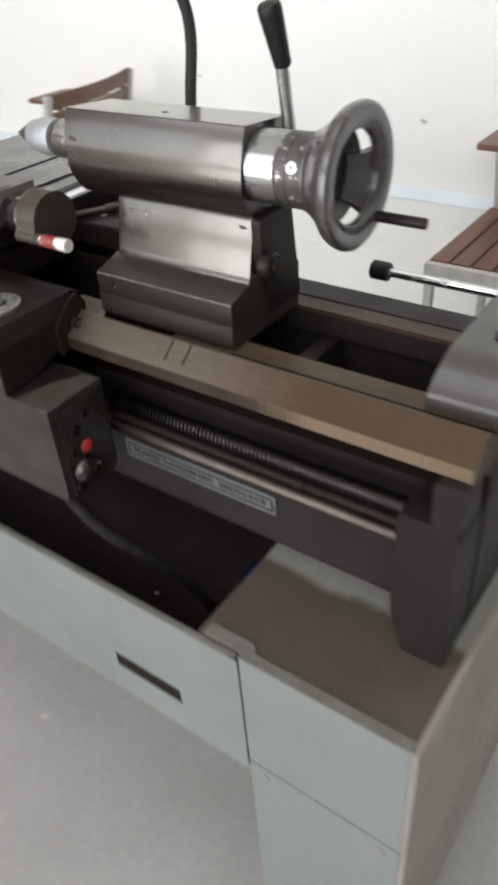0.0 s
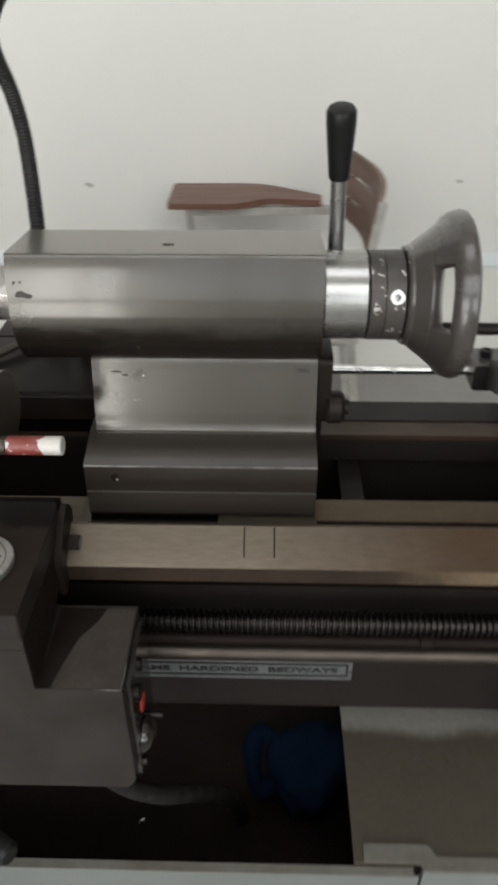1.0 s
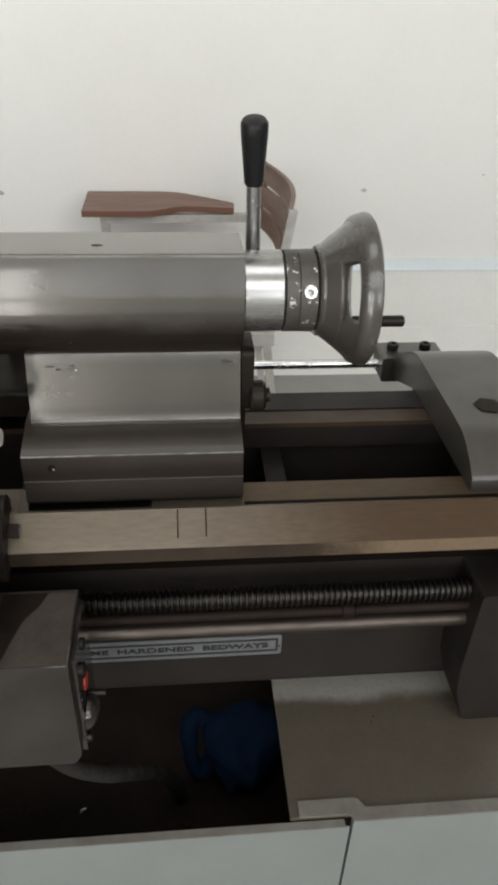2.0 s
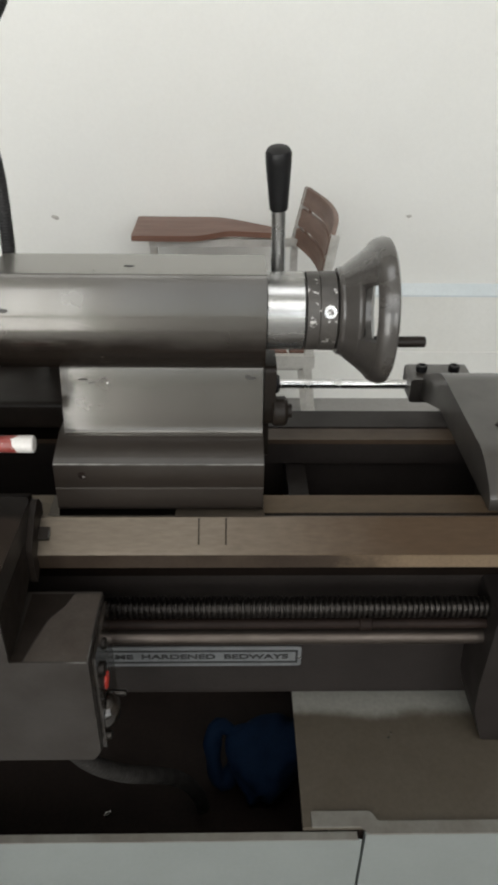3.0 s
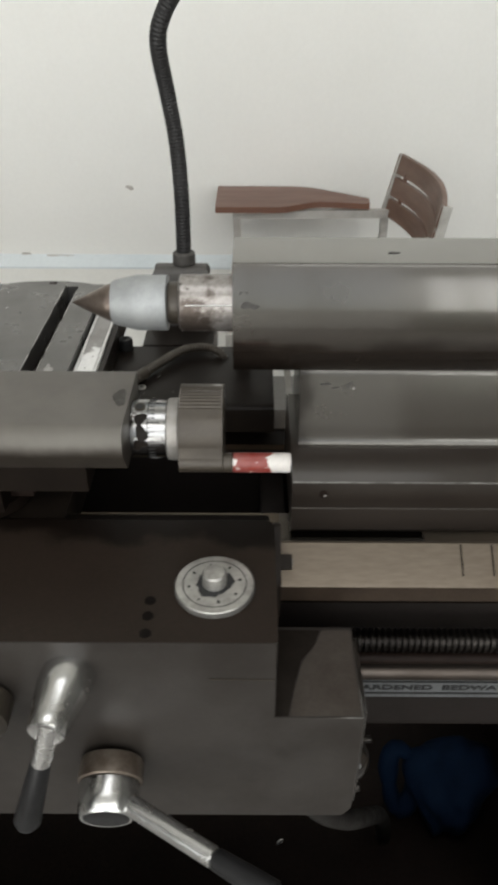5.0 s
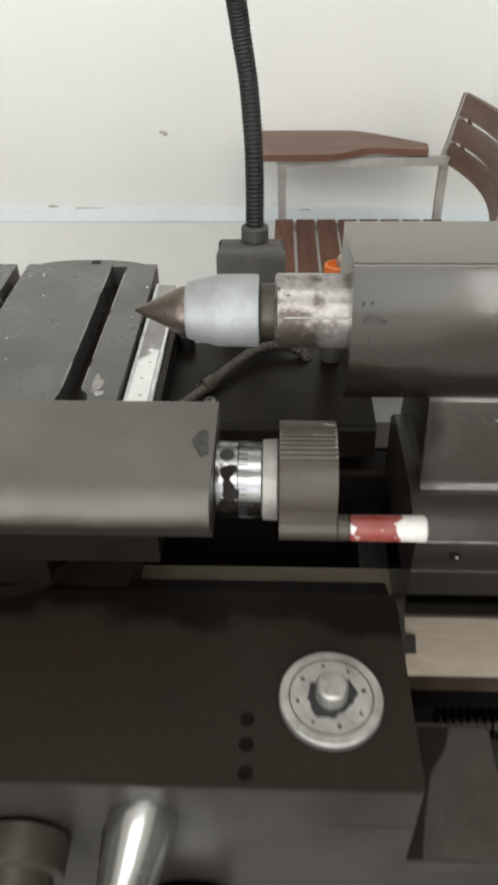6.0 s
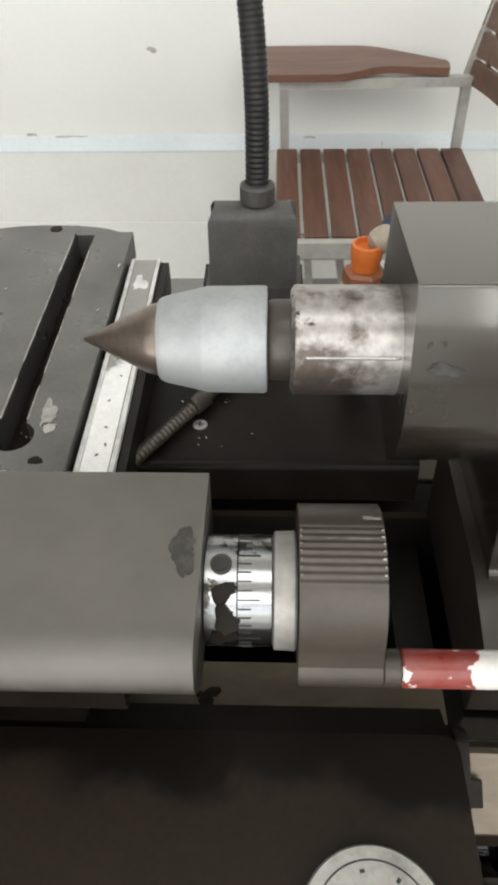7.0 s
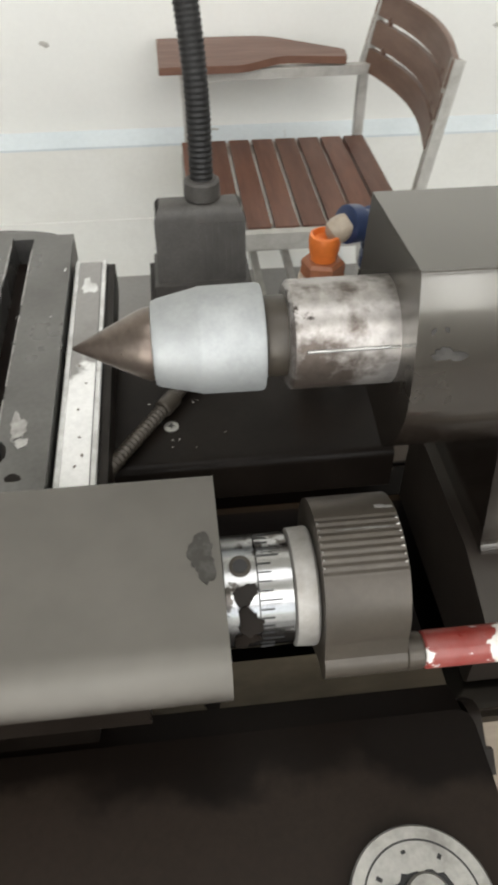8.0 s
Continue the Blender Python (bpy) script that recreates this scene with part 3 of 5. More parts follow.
    for k, (cx, w, z0, z1, _) in enumerate(WINDOWS):
        win = tagged(part("window_%d" % (k + 1), boxes([((cx - w / 2, cx + w / 2), (BACK_Y + 0.001, BACK_Y + 0.03), (max(0.001, z0 - 0.04), z0)), ((cx - w / 2, cx + w / 2), (BACK_Y + 0.001, BACK_Y + 0.03), (z1, z1 + 0.04))], 0.002), DIM),
                     "painted window frame with upright bars", "window", kind="structure")
        for x in (cx - 0.21, cx + 0.16):
            part("window_bar", box((x, x + 0.05), (BACK_Y + 0.001, BACK_Y + 0.03), (z0, z1), 0.002), DIM, win)



room()


# ---- cabinet and chip pan ------------------------------------------------
PAN_Y, PAN_TOP, PAN_BOT, SEAM_X, END_X = -0.212, 0.6085, 0.385, 0.098, 0.308


def cabinet():
    c = thing("lathe_cabinet", (0.2, 0.0, 0.0), "pale green enamelled sheet-metal cabinet carrying the lathe bed", "cabinet")
    y0, y1 = PAN_Y, 0.24
    # pedestal: side sheets, back, shelf on top, upper front panel and door below the seam
    part("side_panel", box((END_X - 0.002, END_X + 0.004), (y0, y1), (0.05, PAN_TOP + 0.004), 0.001), CABSIDE, c, "beige end panel")
    part("side_panel", box((SEAM_X + 0.004, SEAM_X + 0.010), (y0 + 0.004, y1), (0.05, 0.604), 0.001), CABINET, c)
    part("back_panel", box((SEAM_X + 0.011, END_X - 0.003), (y1 - 0.006, y1), (0.05, 0.604), 0.001), CABINET, c)
    part("front_panel", box((SEAM_X + 0.003, END_X - 0.003), (y0, y0 + 0.006), (0.4115, 0.6110), 0.0018), CABINET, c)
    door = part("door", box((SEAM_X + 0.003, END_X - 0.003), (y0, y0 + 0.006), (0.055, 0.408), 0.0018), CABINET, c)
    for x, z in ((0.125, 0.392), (0.285, 0.392)):
        part("screw", turned([(0, 0.004), (0.001, 0.004), (0.0016, 0.003)], (x, y0, z), (0, -1, 0), 16), STEEL, door)
    part("foot_rail", box((SEAM_X + 0.008, END_X - 0.008), (y0 + 0.02, y1 - 0.01), (0.0, 0.05), 0.002), BLACK, c)
    shelf = prism([(0.040, y0 + 0.008), (END_X - 0.003, y0 + 0.008), (END_X - 0.003, 0.2), (0.040, 0.2)], "z", 0.606, 0.611)
    part("shelf", shelf, SHELF, c, "grimy enamelled shelf with brown dirt")
    # black strip added behind the joint, so the gap's shade is painted in
    part("seam_backing", box((SEAM_X + 0.012, END_X - 0.004), (y0 + 0.0065, y0 + 0.010), (0.40, 0.42), 0), BLACK, c)
    # the folded flange at the front of the shelf, with a cut-away end
    lip = rounded([(0.049, y0 + 0.023), (0.1085, y0 + 0.023), (0.1145, y0 + 0.0125), (END_X - 0.004, y0 + 0.0125), (END_X - 0.004, y0 - 0.0004), (0.103, y0 - 0.0004), (0.0985, y0 + 0.007), (0.049, y0 + 0.007)],
                  [0.001, 0.004, 0.002, 0, 0, 0.003, 0.003, 0.001], 4)
    part("flange", prism(lip, "z", 0.6112, 0.6138, 0.0007), RIMM, c, "dirty folded flange with a cut-away end")
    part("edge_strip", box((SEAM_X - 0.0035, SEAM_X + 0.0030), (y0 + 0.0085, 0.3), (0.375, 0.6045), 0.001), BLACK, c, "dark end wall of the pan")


cabinet()


def pan():
    p = thing("chip_pan", (-0.5, -0.1, PAN_BOT), "deep chip pan with a pale green front under the lathe bed", "chip pan")
    x0, x1, rim = -1.25, SEAM_X, PAN_TOP - 0.0065
    sl, sr, sb, st = -0.117, -0.003, 0.443, 0.471
    bm = boxes([((x0, sl), (PAN_Y, PAN_Y + 0.0013), (PAN_BOT, rim)), ((sr, x1), (PAN_Y, PAN_Y + 0.0013), (PAN_BOT, rim)),
                ((sl, sr), (PAN_Y, PAN_Y + 0.0013), (PAN_BOT, sb)), ((sl, sr), (PAN_Y, PAN_Y + 0.0013), (st, rim))], 0)
    bmesh.ops.remove_doubles(bm, verts=bm.verts[:], dist=1e-5)
    part("front_panel", bm, CABINET, p)
    part("folded_rim", box((x0, x1 - 0.0045), (PAN_Y - 0.0005, PAN_Y + 0.0075), (rim + 0.0002, rim + 0.0022), 0.0009), RIMM, p, "dirty folded rim")
    # shade inside the hand slot, put in as a black sheet behind the hole
    part("handle_slot", box((sl - 0.003, sr + 0.003), (PAN_Y + 0.0020, PAN_Y + 0.005), (sb - 0.02, st + 0.03), 0.001), BLACK, p, "black sheet behind the hand slot, standing for its shade")
    # the pan is black inside: floor, back and the sheets behind its front
    part("pan_floor", box((x0, 0.094), (PAN_Y + 0.006, 0.3), (PAN_BOT, PAN_BOT + 0.006), 0.001), BLACK, p, "black pan floor")
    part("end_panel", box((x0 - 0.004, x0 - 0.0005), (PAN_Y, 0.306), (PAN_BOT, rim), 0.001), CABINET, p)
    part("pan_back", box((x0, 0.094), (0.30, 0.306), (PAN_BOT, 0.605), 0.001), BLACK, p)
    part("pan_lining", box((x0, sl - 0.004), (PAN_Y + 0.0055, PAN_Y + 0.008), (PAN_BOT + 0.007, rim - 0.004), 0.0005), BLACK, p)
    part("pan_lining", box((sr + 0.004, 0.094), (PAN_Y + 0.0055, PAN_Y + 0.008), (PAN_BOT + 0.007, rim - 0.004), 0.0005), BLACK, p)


pan()


# ---- bed -----------------------------------------------------------------
BED_L, BED_R = -1.25, 0.292


def bed():
    b = thing("lathe_bed", (0.1, 0.05, 0.612), "dark grey cast lathe bed with worn brown steel ways", "lathe bed")
    # front way: raised vee with a lip, then the flat inner way
    front = [(-0.060, 0.880), (-0.0685, 0.8925), (-0.0715, 0.8930), (-0.0975, 0.8735), (-0.0995, 0.8715), (-0.0995, 0.857), (-0.090, 0.851),
             (-0.068, 0.846), (-0.020, 0.846), (-0.020, 0.880)]
    part("front_way", prism(front, "x", BED_L, BED_R, 0.0008), WAY, b, "brown worn front vee way")
    part("inner_way", box((BED_L, -0.2061), (-0.0595, -0.0205), (0.8801, 0.8812), 0), WAY_DULL, b, "stained inner way")
    part("inner_way", box((-0.206, -0.085), (-0.0595, -0.0205), (0.8801, 0.8812), 0), WAY_BRIGHT, b, "polished inner way")
    part("inner_way", box((0.0005, BED_R - 0.002), (-0.0590, -0.0205), (0.8801, 0.8810), 0), WAY_TAN, b, "tan inner way")
    part("way_groove", box((0.0005, BED_R - 0.002), (-0.0545, -0.0500), (0.8811, 0.8816), 0), NEARBLACK, b, "oily groove beside the vee")
    # split off the wall so the overhang's shade can be its colour
    part("way_underside", prism([(-0.068, 0.8455), (-0.056, 0.835), (-0.0495, 0.8005), (-0.030, 0.8005), (-0.030, 0.8455)], "x", BED_L, BED_R, 0.0008), NEARBLACK, b, "underside of the way with its shade painted black")
    part("front_wall", prism([(-0.049, 0.800), (-0.049, 0.640), (-0.053, 0.632), (-0.053, 0.626), (-0.030, 0.626), (-0.030, 0.800)], "x", BED_L, BED_R, 0.0015), BED_PAINT, b)
    part("rear_way", prism([(0.086, 0.8745), (0.086, 0.880), (0.1105, 0.880), (0.1105, 0.8785), (0.1125, 0.8785), (0.1125, 0.8745)], "x", BED_L, BED_R, 0.0006), WAY_REAR, b, "brown worn rear flat way")
    part("rear_web", box((BED_L, BED_R), (0.0865, 0.1125), (0.8480, 0.8742), 0.0006), BED_PAINT, b)
    part("rear_flat", prism([(0.1130, 0.848), (0.1130, 0.881), (0.150, 0.881), (0.152, 0.879), (0.152, 0.848)], "x", BED_L, BED_R, 0.0008), BED_PAINT, b, "grey outer rear way")
    # thin black sheet over the left part of the rear way
    part("oily_stretch", box((BED_L, -0.165), (0.0862, 0.1102), (0.8801, 0.8806), 0), NEARBLACK, b, "black stretch of the rear way")
    part("rubbed_stretch", prism(rounded([(-0.2600, 0.1140), (-0.1550, 0.1140), (-0.1480, 0.1480), (-0.2600, 0.1490)], [0, 0.004, 0.006, 0], 4), "z", 0.8811, 0.8816), WAY_LIP, b, "rubbed stretch of the rear flat")
    part("rear_wall", prism([(0.10, 0.8475), (0.10, 0.626), (0.145, 0.626), (0.145, 0.8475)], "x", BED_L, BED_R, 0.0015), BED_PAINT, b)
    for x in (-0.55, -0.22, 0.031, 0.262):
        part("cross_rib", box((x, x + 0.022), (-0.0295, 0.0995), (0.63, 0.845), 0.003), BED_PAINT, b)
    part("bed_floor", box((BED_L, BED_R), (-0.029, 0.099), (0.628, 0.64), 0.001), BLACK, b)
    part("end_wall", box((BED_R - 0.012, BED_R), (-0.0295, 0.0995), (0.6405, 0.84), 0.001), BED_PAINT, b)
    for x, z in ((-0.061, 0), (-0.036, 0.0)):
        part("scribed_line", prism([(-0.0725, 0.8925), (-0.0728, 0.8932), (-0.0930, 0.8780), (-0.0927, 0.8774)], "x", x - 0.0005, x + 0.0005), NEARBLACK, b)
    part("way_lip", prism([(-0.0993, 0.8710), (-0.1000, 0.8708), (-0.1000, 0.8566), (-0.0903, 0.8505), (-0.0900, 0.8512), (-0.0993, 0.8572)], "x", -0.21, BED_R - 0.001), WAY_LIP, b, "rubbed lip of the way")
    # leadscrew bracket and foot at the tail end
    part("screw_bracket", prism(rounded([(0.243, 0.612), (0.228, 0.66), (0.226, 0.70), (0.228, 0.802), (0.284, 0.802), (0.290, 0.79), (0.290, 0.612)], 0.006), "y", -0.108, -0.050, 0.003), BED_PAINT, b)
    part("end_cap", prism(rounded([(0.262, 0.805), (0.262, 0.856), (0.291, 0.856), (0.291, 0.805)], 0.006), "y", -0.112, -0.0695, 0.002), BED_PAINT, b)
    # leadscrew with its thread, feed shaft below it
    prof, x, pitch = [(0, 0.0075)], 0.0, 0.0055
    while x < 0.40:
        prof += [(x, 0.0076), (x + pitch * 0.18, 0.0106), (x + pitch * 0.55, 0.0106), (x + pitch * 0.75, 0.0076)]
        x += pitch
    prof.append((x, 0.0075))
    part("leadscrew", turned(prof, (-0.17, -0.080, 0.786), (1, 0, 0), 20), OILSTEEL, b, "steel leadscrew with coarse thread")
    part("feed_shaft", rod((-0.18, -0.083, 0.7665), (0.228, -0.083, 0.7665), 0.0055), BLACK, b, "dark smooth feed shaft")
    part("shaft_key", turned([(0, 0.006), (0.001, 0.0075), (0.012, 0.0075), (0.013, 0.006)], (0.098, -0.083, 0.7665), (1, 0, 0), 20), BLACK, b)
    part("control_shaft", rod((-0.18, -0.083, 0.7475), (0.228, -0.083, 0.7475), 0.0078), SHAFTM, b, "bright control shaft")
    part("rack", boxes([((x, x + 0.0028), (-0.0755, -0.0685), (0.8375, 0.844)) for x in (-0.19 + 0.0052 * k for k in range(22))], 0), NEARBLACK, b)
    # makers' caution plate on the bed front
    px0, px1, pz0, pz1 = -0.1995, 0.0465, 0.667, 0.697
    plate = part("plate", prism(rounded([(px0, pz0), (px1, pz0), (px1, pz1), (px0, pz1)], 0.004), "y", -0.0508, -0.0493), LABELM, b, "silver plate with black lettering")
    ring = [((px0 + 0.004, px1 - 0.004), (-0.0514, -0.0509), (pz1 - 0.0075, pz1 - 0.005)), ((px0 + 0.004, px1 - 0.004), (-0.0514, -0.0509), (pz0 + 0.005, pz0 + 0.0075)),
            ((px0 + 0.004, px0 + 0.0065), (-0.0514, -0.0509), (pz0 + 0.0076, pz1 - 0.0076)), ((px1 - 0.0065, px1 - 0.004), (-0.0514, -0.0509), (pz0 + 0.0076, pz1 - 0.0076))]
    part("border", boxes(ring, 0), INK, plate)
    bm = lettering("FLAME  HARDENED  BEDWAYS", 0.0098)
    xs = [v.co.x for v in bm.verts]
    k = (px1 - px0 - 0.030) / (max(xs) - min(xs))
    m = Matrix.Translation(((px0 + px1) / 2, -0.0513, (pz0 + pz1) / 2)) @ Matrix.Rotation(radians(90), 4, "X") @ Matrix.Diagonal((k, 1, 1, 1))
    bmesh.ops.transform(bm, matrix=m, verts=bm.verts[:])
    part("lettering", bm, INK, plate, smooth=False)
    part("rivet", turned([(0, 0.0018), (0.0008, 0.0015), (0.0011, 0.0)], (px1 - 0.002, -0.0508, 0.680), (0, -1, 0), 12), STEEL, plate)


bed()


# ---- tailstock -----------------------------------------------------------
AX_Y, AX_Z = 0.026, 1.058


def tailstock():
    t = thing("tailstock", (-0.1, 0.02, 0.881), "grey enamelled lathe tailstock standing on the worn bed ways", "tailstock")
    front = spline([(0.0, 1.1010, 0), (-0.0015, 1.0985, 0), (-0.0062, 1.0855, 0), (-0.0105, 1.0700, 0), (-0.0126, 1.0590, 0), (-0.0133, 1.0510, 0), (-0.0129, 1.0430, 0), (-0.0098, 1.0315, 0), (-0.0030, 1.0195, 0), (0.0060, 1.0090, 0)], 5)
    body = [(0.070, 1.096)] + [(p.x, p.y) for p in front] + rounded([(0.060, 1.009), (0.074, 1.03), (0.078, 1.06)], 0.01, 4)
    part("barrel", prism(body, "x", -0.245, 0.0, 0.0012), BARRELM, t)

    def face_y(z):
        k = min(range(len(front) - 1), key=lambda i: abs((front[i].y + front[i + 1].y) / 2 - z))
        a, b = front[k], front[k + 1]
        return a.x + (b.x - a.x) * (z - a.y) / (b.y - a.y)

    part("oil_hole", turned([(0, 0.0036), (0.0006, 0.0036)], (-0.130, 0.026, 1.0985), (0, 0.07, 1), 16), BLACK, t)
    part("scuff", blot((-0.1225, 0.0265, 1.0992), (1, 0, 0), (0, 1, -0.07), 0.0048, 0.0016, 77, 0.0004), SCUFF, t)
    part("oil_cap", turned([(0, 0.0022), (0.001, 0.0018)], (-0.122, 0.026, 1.0986), (0, 0.07, 1), 12), INK, t)
    neck = rounded([(0.012, 1.012), (0.0055, 1.009), (-0.0052, 0.962), (-0.0063, 0.9560), (-0.0069, 0.9530), (-0.0076, 0.9505), (-0.0086, 0.9485), (-0.0100, 0.9470), (-0.0104, 0.9440), (0.0, 0.936), (0.085, 0.936), (0.072, 1.012)], [0, 0.004, 0.006, 0, 0, 0, 0, 0, 0, 0, 0, 0.004], 5)
    part("neck", prism(neck, "x", -0.191, -0.0012, 0.0015), NECKM, t)
    base = [(-0.006, 0.9455), (-0.0425, 0.9345), (-0.0445, 0.9325), (-0.0452, 0.9093), (-0.0448, 0.9086), (-0.0448, 0.9078), (-0.0457, 0.9071), (-0.0468, 0.886), (-0.044, 0.8815),
            (0.085, 0.8815), (0.088, 0.9345), (0.075, 0.9455)]
    part("base", prism(base, "x", -0.197, -0.0005, 0.0012), PAINT_BASE, t)
    # edge wear and the edge's highlight, both painted as one pale rod
    part("worn_edge", rod((-0.1965, -0.0440, 0.9334), (-0.001, -0.0440, 0.9334), 0.0007, segs=8, bev=0.0002), WORN, t)
    part("set_screw", turned([(0, 0.0038), (0.0007, 0.0038), (0.0008, 0.0018)], (-0.171, -0.0446, 0.922), (0, -1, 0.02), 16), BLACK, t)
    # the screw's glint, painted as a small bright disc
    part("screw_glint", turned([(0, 0.0012), (0.0004, 0.0010)], (-0.1695, -0.0454, 0.9205), (0, -1, 0.02), 10), BARE, t)
    for x, z, su, sv, seed, m in ((-0.170, 0.998, 0.0036, 0.0010, 3, SCUFF), (-0.163, 0.995, 0.0022, 0.0007, 4, SCUFF), (-0.152, 0.996, 0.0030, 0.0007, 5, SCUFF), (-0.150, 0.999, 0.0016, 0.0010, 7, SCUFF), (-0.1475, 0.9945, 0.0012, 0.0005, 6, BARE), (-0.014, 1.000, 0.0045, 0.0020, 9, SCUFF)):
        part("scuff", blot((x, 0.0053 - (1.009 - z) * 0.2277, z), (1, 0, 0), (0, 0.2277, 1), su, sv, seed), m, t)
    part("oil_smudge", blot((-0.2325, face_y(1.0715), 1.0715), (1, 0, 0), (0, (face_y(1.0735) - face_y(1.0695)) / 0.004, 1), 0.0056, 0.0028, 16, 0.0004, 40, 0.45), SCUFF, t, "dark oily smudge")
    for x, z, su, sv, seed in ((-0.230, 1.0705, 0.0036, 0.0008, 14), (-0.239, 1.0805, 0.0009, 0.0011, 15), (-0.234, 1.081, 0.0007, 0.0010, 17)):
        part("scuff", blot((x, face_y(z), z), (1, 0, 0), (0, (face_y(z + 0.002) - face_y(z - 0.002)) / 0.004, 1), su, sv, seed, 0.0004), SCUFF, t)
    # clamp arm and nut on the tail end
    arm = rounded([(-0.001, 1.012), (0.000, 0.966), (0.004, 0.948), (0.044, 0.945), (0.050, 0.966), (0.044, 1.012)], 0.006)
    part("clamp_arm", prism(arm, "x", 0.0, 0.011, 0.002), PAINT_DARK, t)
    part("clamp_nut", turned([(0, 0.013), (0.002, 0.0145), (0.012, 0.0145), (0.015, 0.012), (0.0152, 0.007), (0.019, 0.007), (0.0195, 0.0)], (0.008, 0.006, 0.963), (1, 0, 0), 24), PAINT_DARK, t, "worn dark clamp nut")
    part("end_column", prism(rounded([(0.02, 0.9), (0.02, 1.01), (0.066, 1.01), (0.080, 0.9)], 0.006), "x", 0.0005, 0.006, 0.001), PAINT_DARK, t)
    # quill with its key flat
    part("quill", turned([(0, 0.020), (0.0015, 0.0222), (0.044, 0.0222)], (-0.2873, AX_Y, AX_Z), (1, 0, 0), 56), RUSTED, t, "stained steel quill with rust blotches")
    k = Vector((0, -0.95, 0.31)).normalized() * 0.0222
    part("key_edge", rod((-0.282, AX_Y + k.y, AX_Z + k.z), (-0.2455, AX_Y + k.y, AX_Z + k.z), 0.0008, segs=10), CHROME, t, "bright edge of the key slot")
    # collar, dial ring, handwheel
    part("collar", turned([(0, 0.034), (0.001, 0.0355), (0.0335, 0.0355), (0.0345, 0.0345), (0.0346, 0.030)], (0.0002, AX_Y, AX_Z), (1, 0, 0), 64), STEEL, t, "bright turned steel collar")
    ring = part("dial_ring", turned([(0, 0.031), (0.0005, 0.031), (0.0012, 0.0358), (0.012, 0.0358), (0.0126, 0.0350), (0.0134, 0.0358), (0.0275, 0.0362), (0.0285, 0.034)], (0.0350, AX_Y, AX_Z), (1, 0, 0), 64), DIALM, t, "dark dial ring with chipped paint")
    d = Vector((0, -0.018 - AX_Y, 1.074 - AX_Z)).normalized()
    o = Vector((0.056, AX_Y, AX_Z)) + d * 0.0355
    part("socket_screw", turned([(0, 0.0064), (0.0012, 0.0062), (0.0018, 0.0055), (0.0018, 0.0028), (0.0002, 0.0027)], o, d, 20), CHROME, ring, "bright socket screw")
    wheel = part("handwheel", turned([(0, 0.031), (0.001, 0.0385), (0.003, 0.0400), (0.008, 0.0400), (0.0105, 0.0385), (0.0120, 0.036), (0.0120, 0.0)],
                               (0.0636, AX_Y, AX_Z), (1, 0, 0), 64), WHEELM, t, "grey dished handwheel")
    part("hub", turned([(0, 0.0180), (0.004, 0.0175), (0.0075, 0.0150), (0.0080, 0.0)], (0.0757, AX_Y, AX_Z), (1, 0, 0), 48), PAINT_DARK, wheel, "dark hub inside the wheel")
    part("web", turned([(0.0, 0.0370), (0.0003, 0.0400), (0.0110, 0.0484), (0.0135, 0.0482), (0.0165, 0.0462), (0.0060, 0.0360)], (0.0686, AX_Y, AX_Z), (1, 0, 0), 64), WHEELM, wheel)
    rim = [(0, 0.0605), (0.002, 0.0632), (0.006, 0.0655), (0.012, 0.0672), (0.016, 0.0665), (0.018, 0.064), (0.0185, 0.058), (0.017, 0.051), (0.013, 0.0435), (0.007, 0.0425), (0.002, 0.0490)]
    bm = bm_new()
    segs = 72
    rings = [[bm.verts.new((0.0935 + s, AX_Y + r * math.cos(a), AX_Z + r * math.sin(a))) for s, r in rim] for a in (2 * math.pi * k / segs for k in range(segs))]
    for i in range(segs):
        for j in range(len(rim)):
            j2 = (j + 1) % len(rim)
            bm.faces.new((rings[i][j], rings[i][j2], rings[(i + 1) % segs][j2], rings[(i + 1) % segs][j]))
    part("rim", bm, WHEELM, wheel)
    for k in range(3):
        bm = bm_new()
        mid, n = radians(100 + 120 * k), 8
        grid = []
        for j in range(n + 1):
            f = j / n
            row = []
            for i in range(9):
                half = radians(36 - 4 * math.sin(math.pi * f))
                a = mid + half * (i / 4 - 1)
                r = 0.0385 + 0.0235 * f
                row.append((r, a, 0.0685 + 0.0275 * f))
            grid.append(row)
        front = [[bm.verts.new((x, AX_Y + r * math.cos(a), AX_Z + r * math.sin(a))) for r, a, x in row] for row in grid]
        back = [[bm.verts.new((x + 0.008, AX_Y + (r - 0.004) * math.cos(a), AX_Z + (r - 0.004) * math.sin(a))) for r, a, x in row] for row in grid]
        for j in range(n):
            for i in range(8):
                bm.faces.new((front[j][i], front[j][i + 1], front[j + 1][i + 1], front[j + 1][i]))
                bm.faces.new((back[j][i], back[j + 1][i], back[j + 1][i + 1], back[j][i + 1]))
            for i in (0, 8):
                bm.faces.new((front[j][i], front[j + 1][i], back[j + 1][i], back[j][i]))
        for j in (0, n):
            for i in range(8):
                bm.faces.new((front[j][i], front[j][i + 1], back[j][i + 1], back[j][i]))
        part("spoke", bm, WHEELM, wheel)
    part("crank_handle", rod((0.108, 0.060, 1.012), (0.163, 0.062, 1.011), 0.0056), PAINT_DARK, wheel, "steel crank handle")
    # quill lock lever
    a, b, c = Vector((0.0125, 0.0585, 1.074)), Vector((0.0108, 0.0525, 1.143)), Vector((0.008, 0.035, 1.198))
    lever = part("lock_lever", rod(a, b + (c - b) * 0.2, 0.0066, 0.0062), STEEL, t, "steel lock lever")
    n = (c - b).length
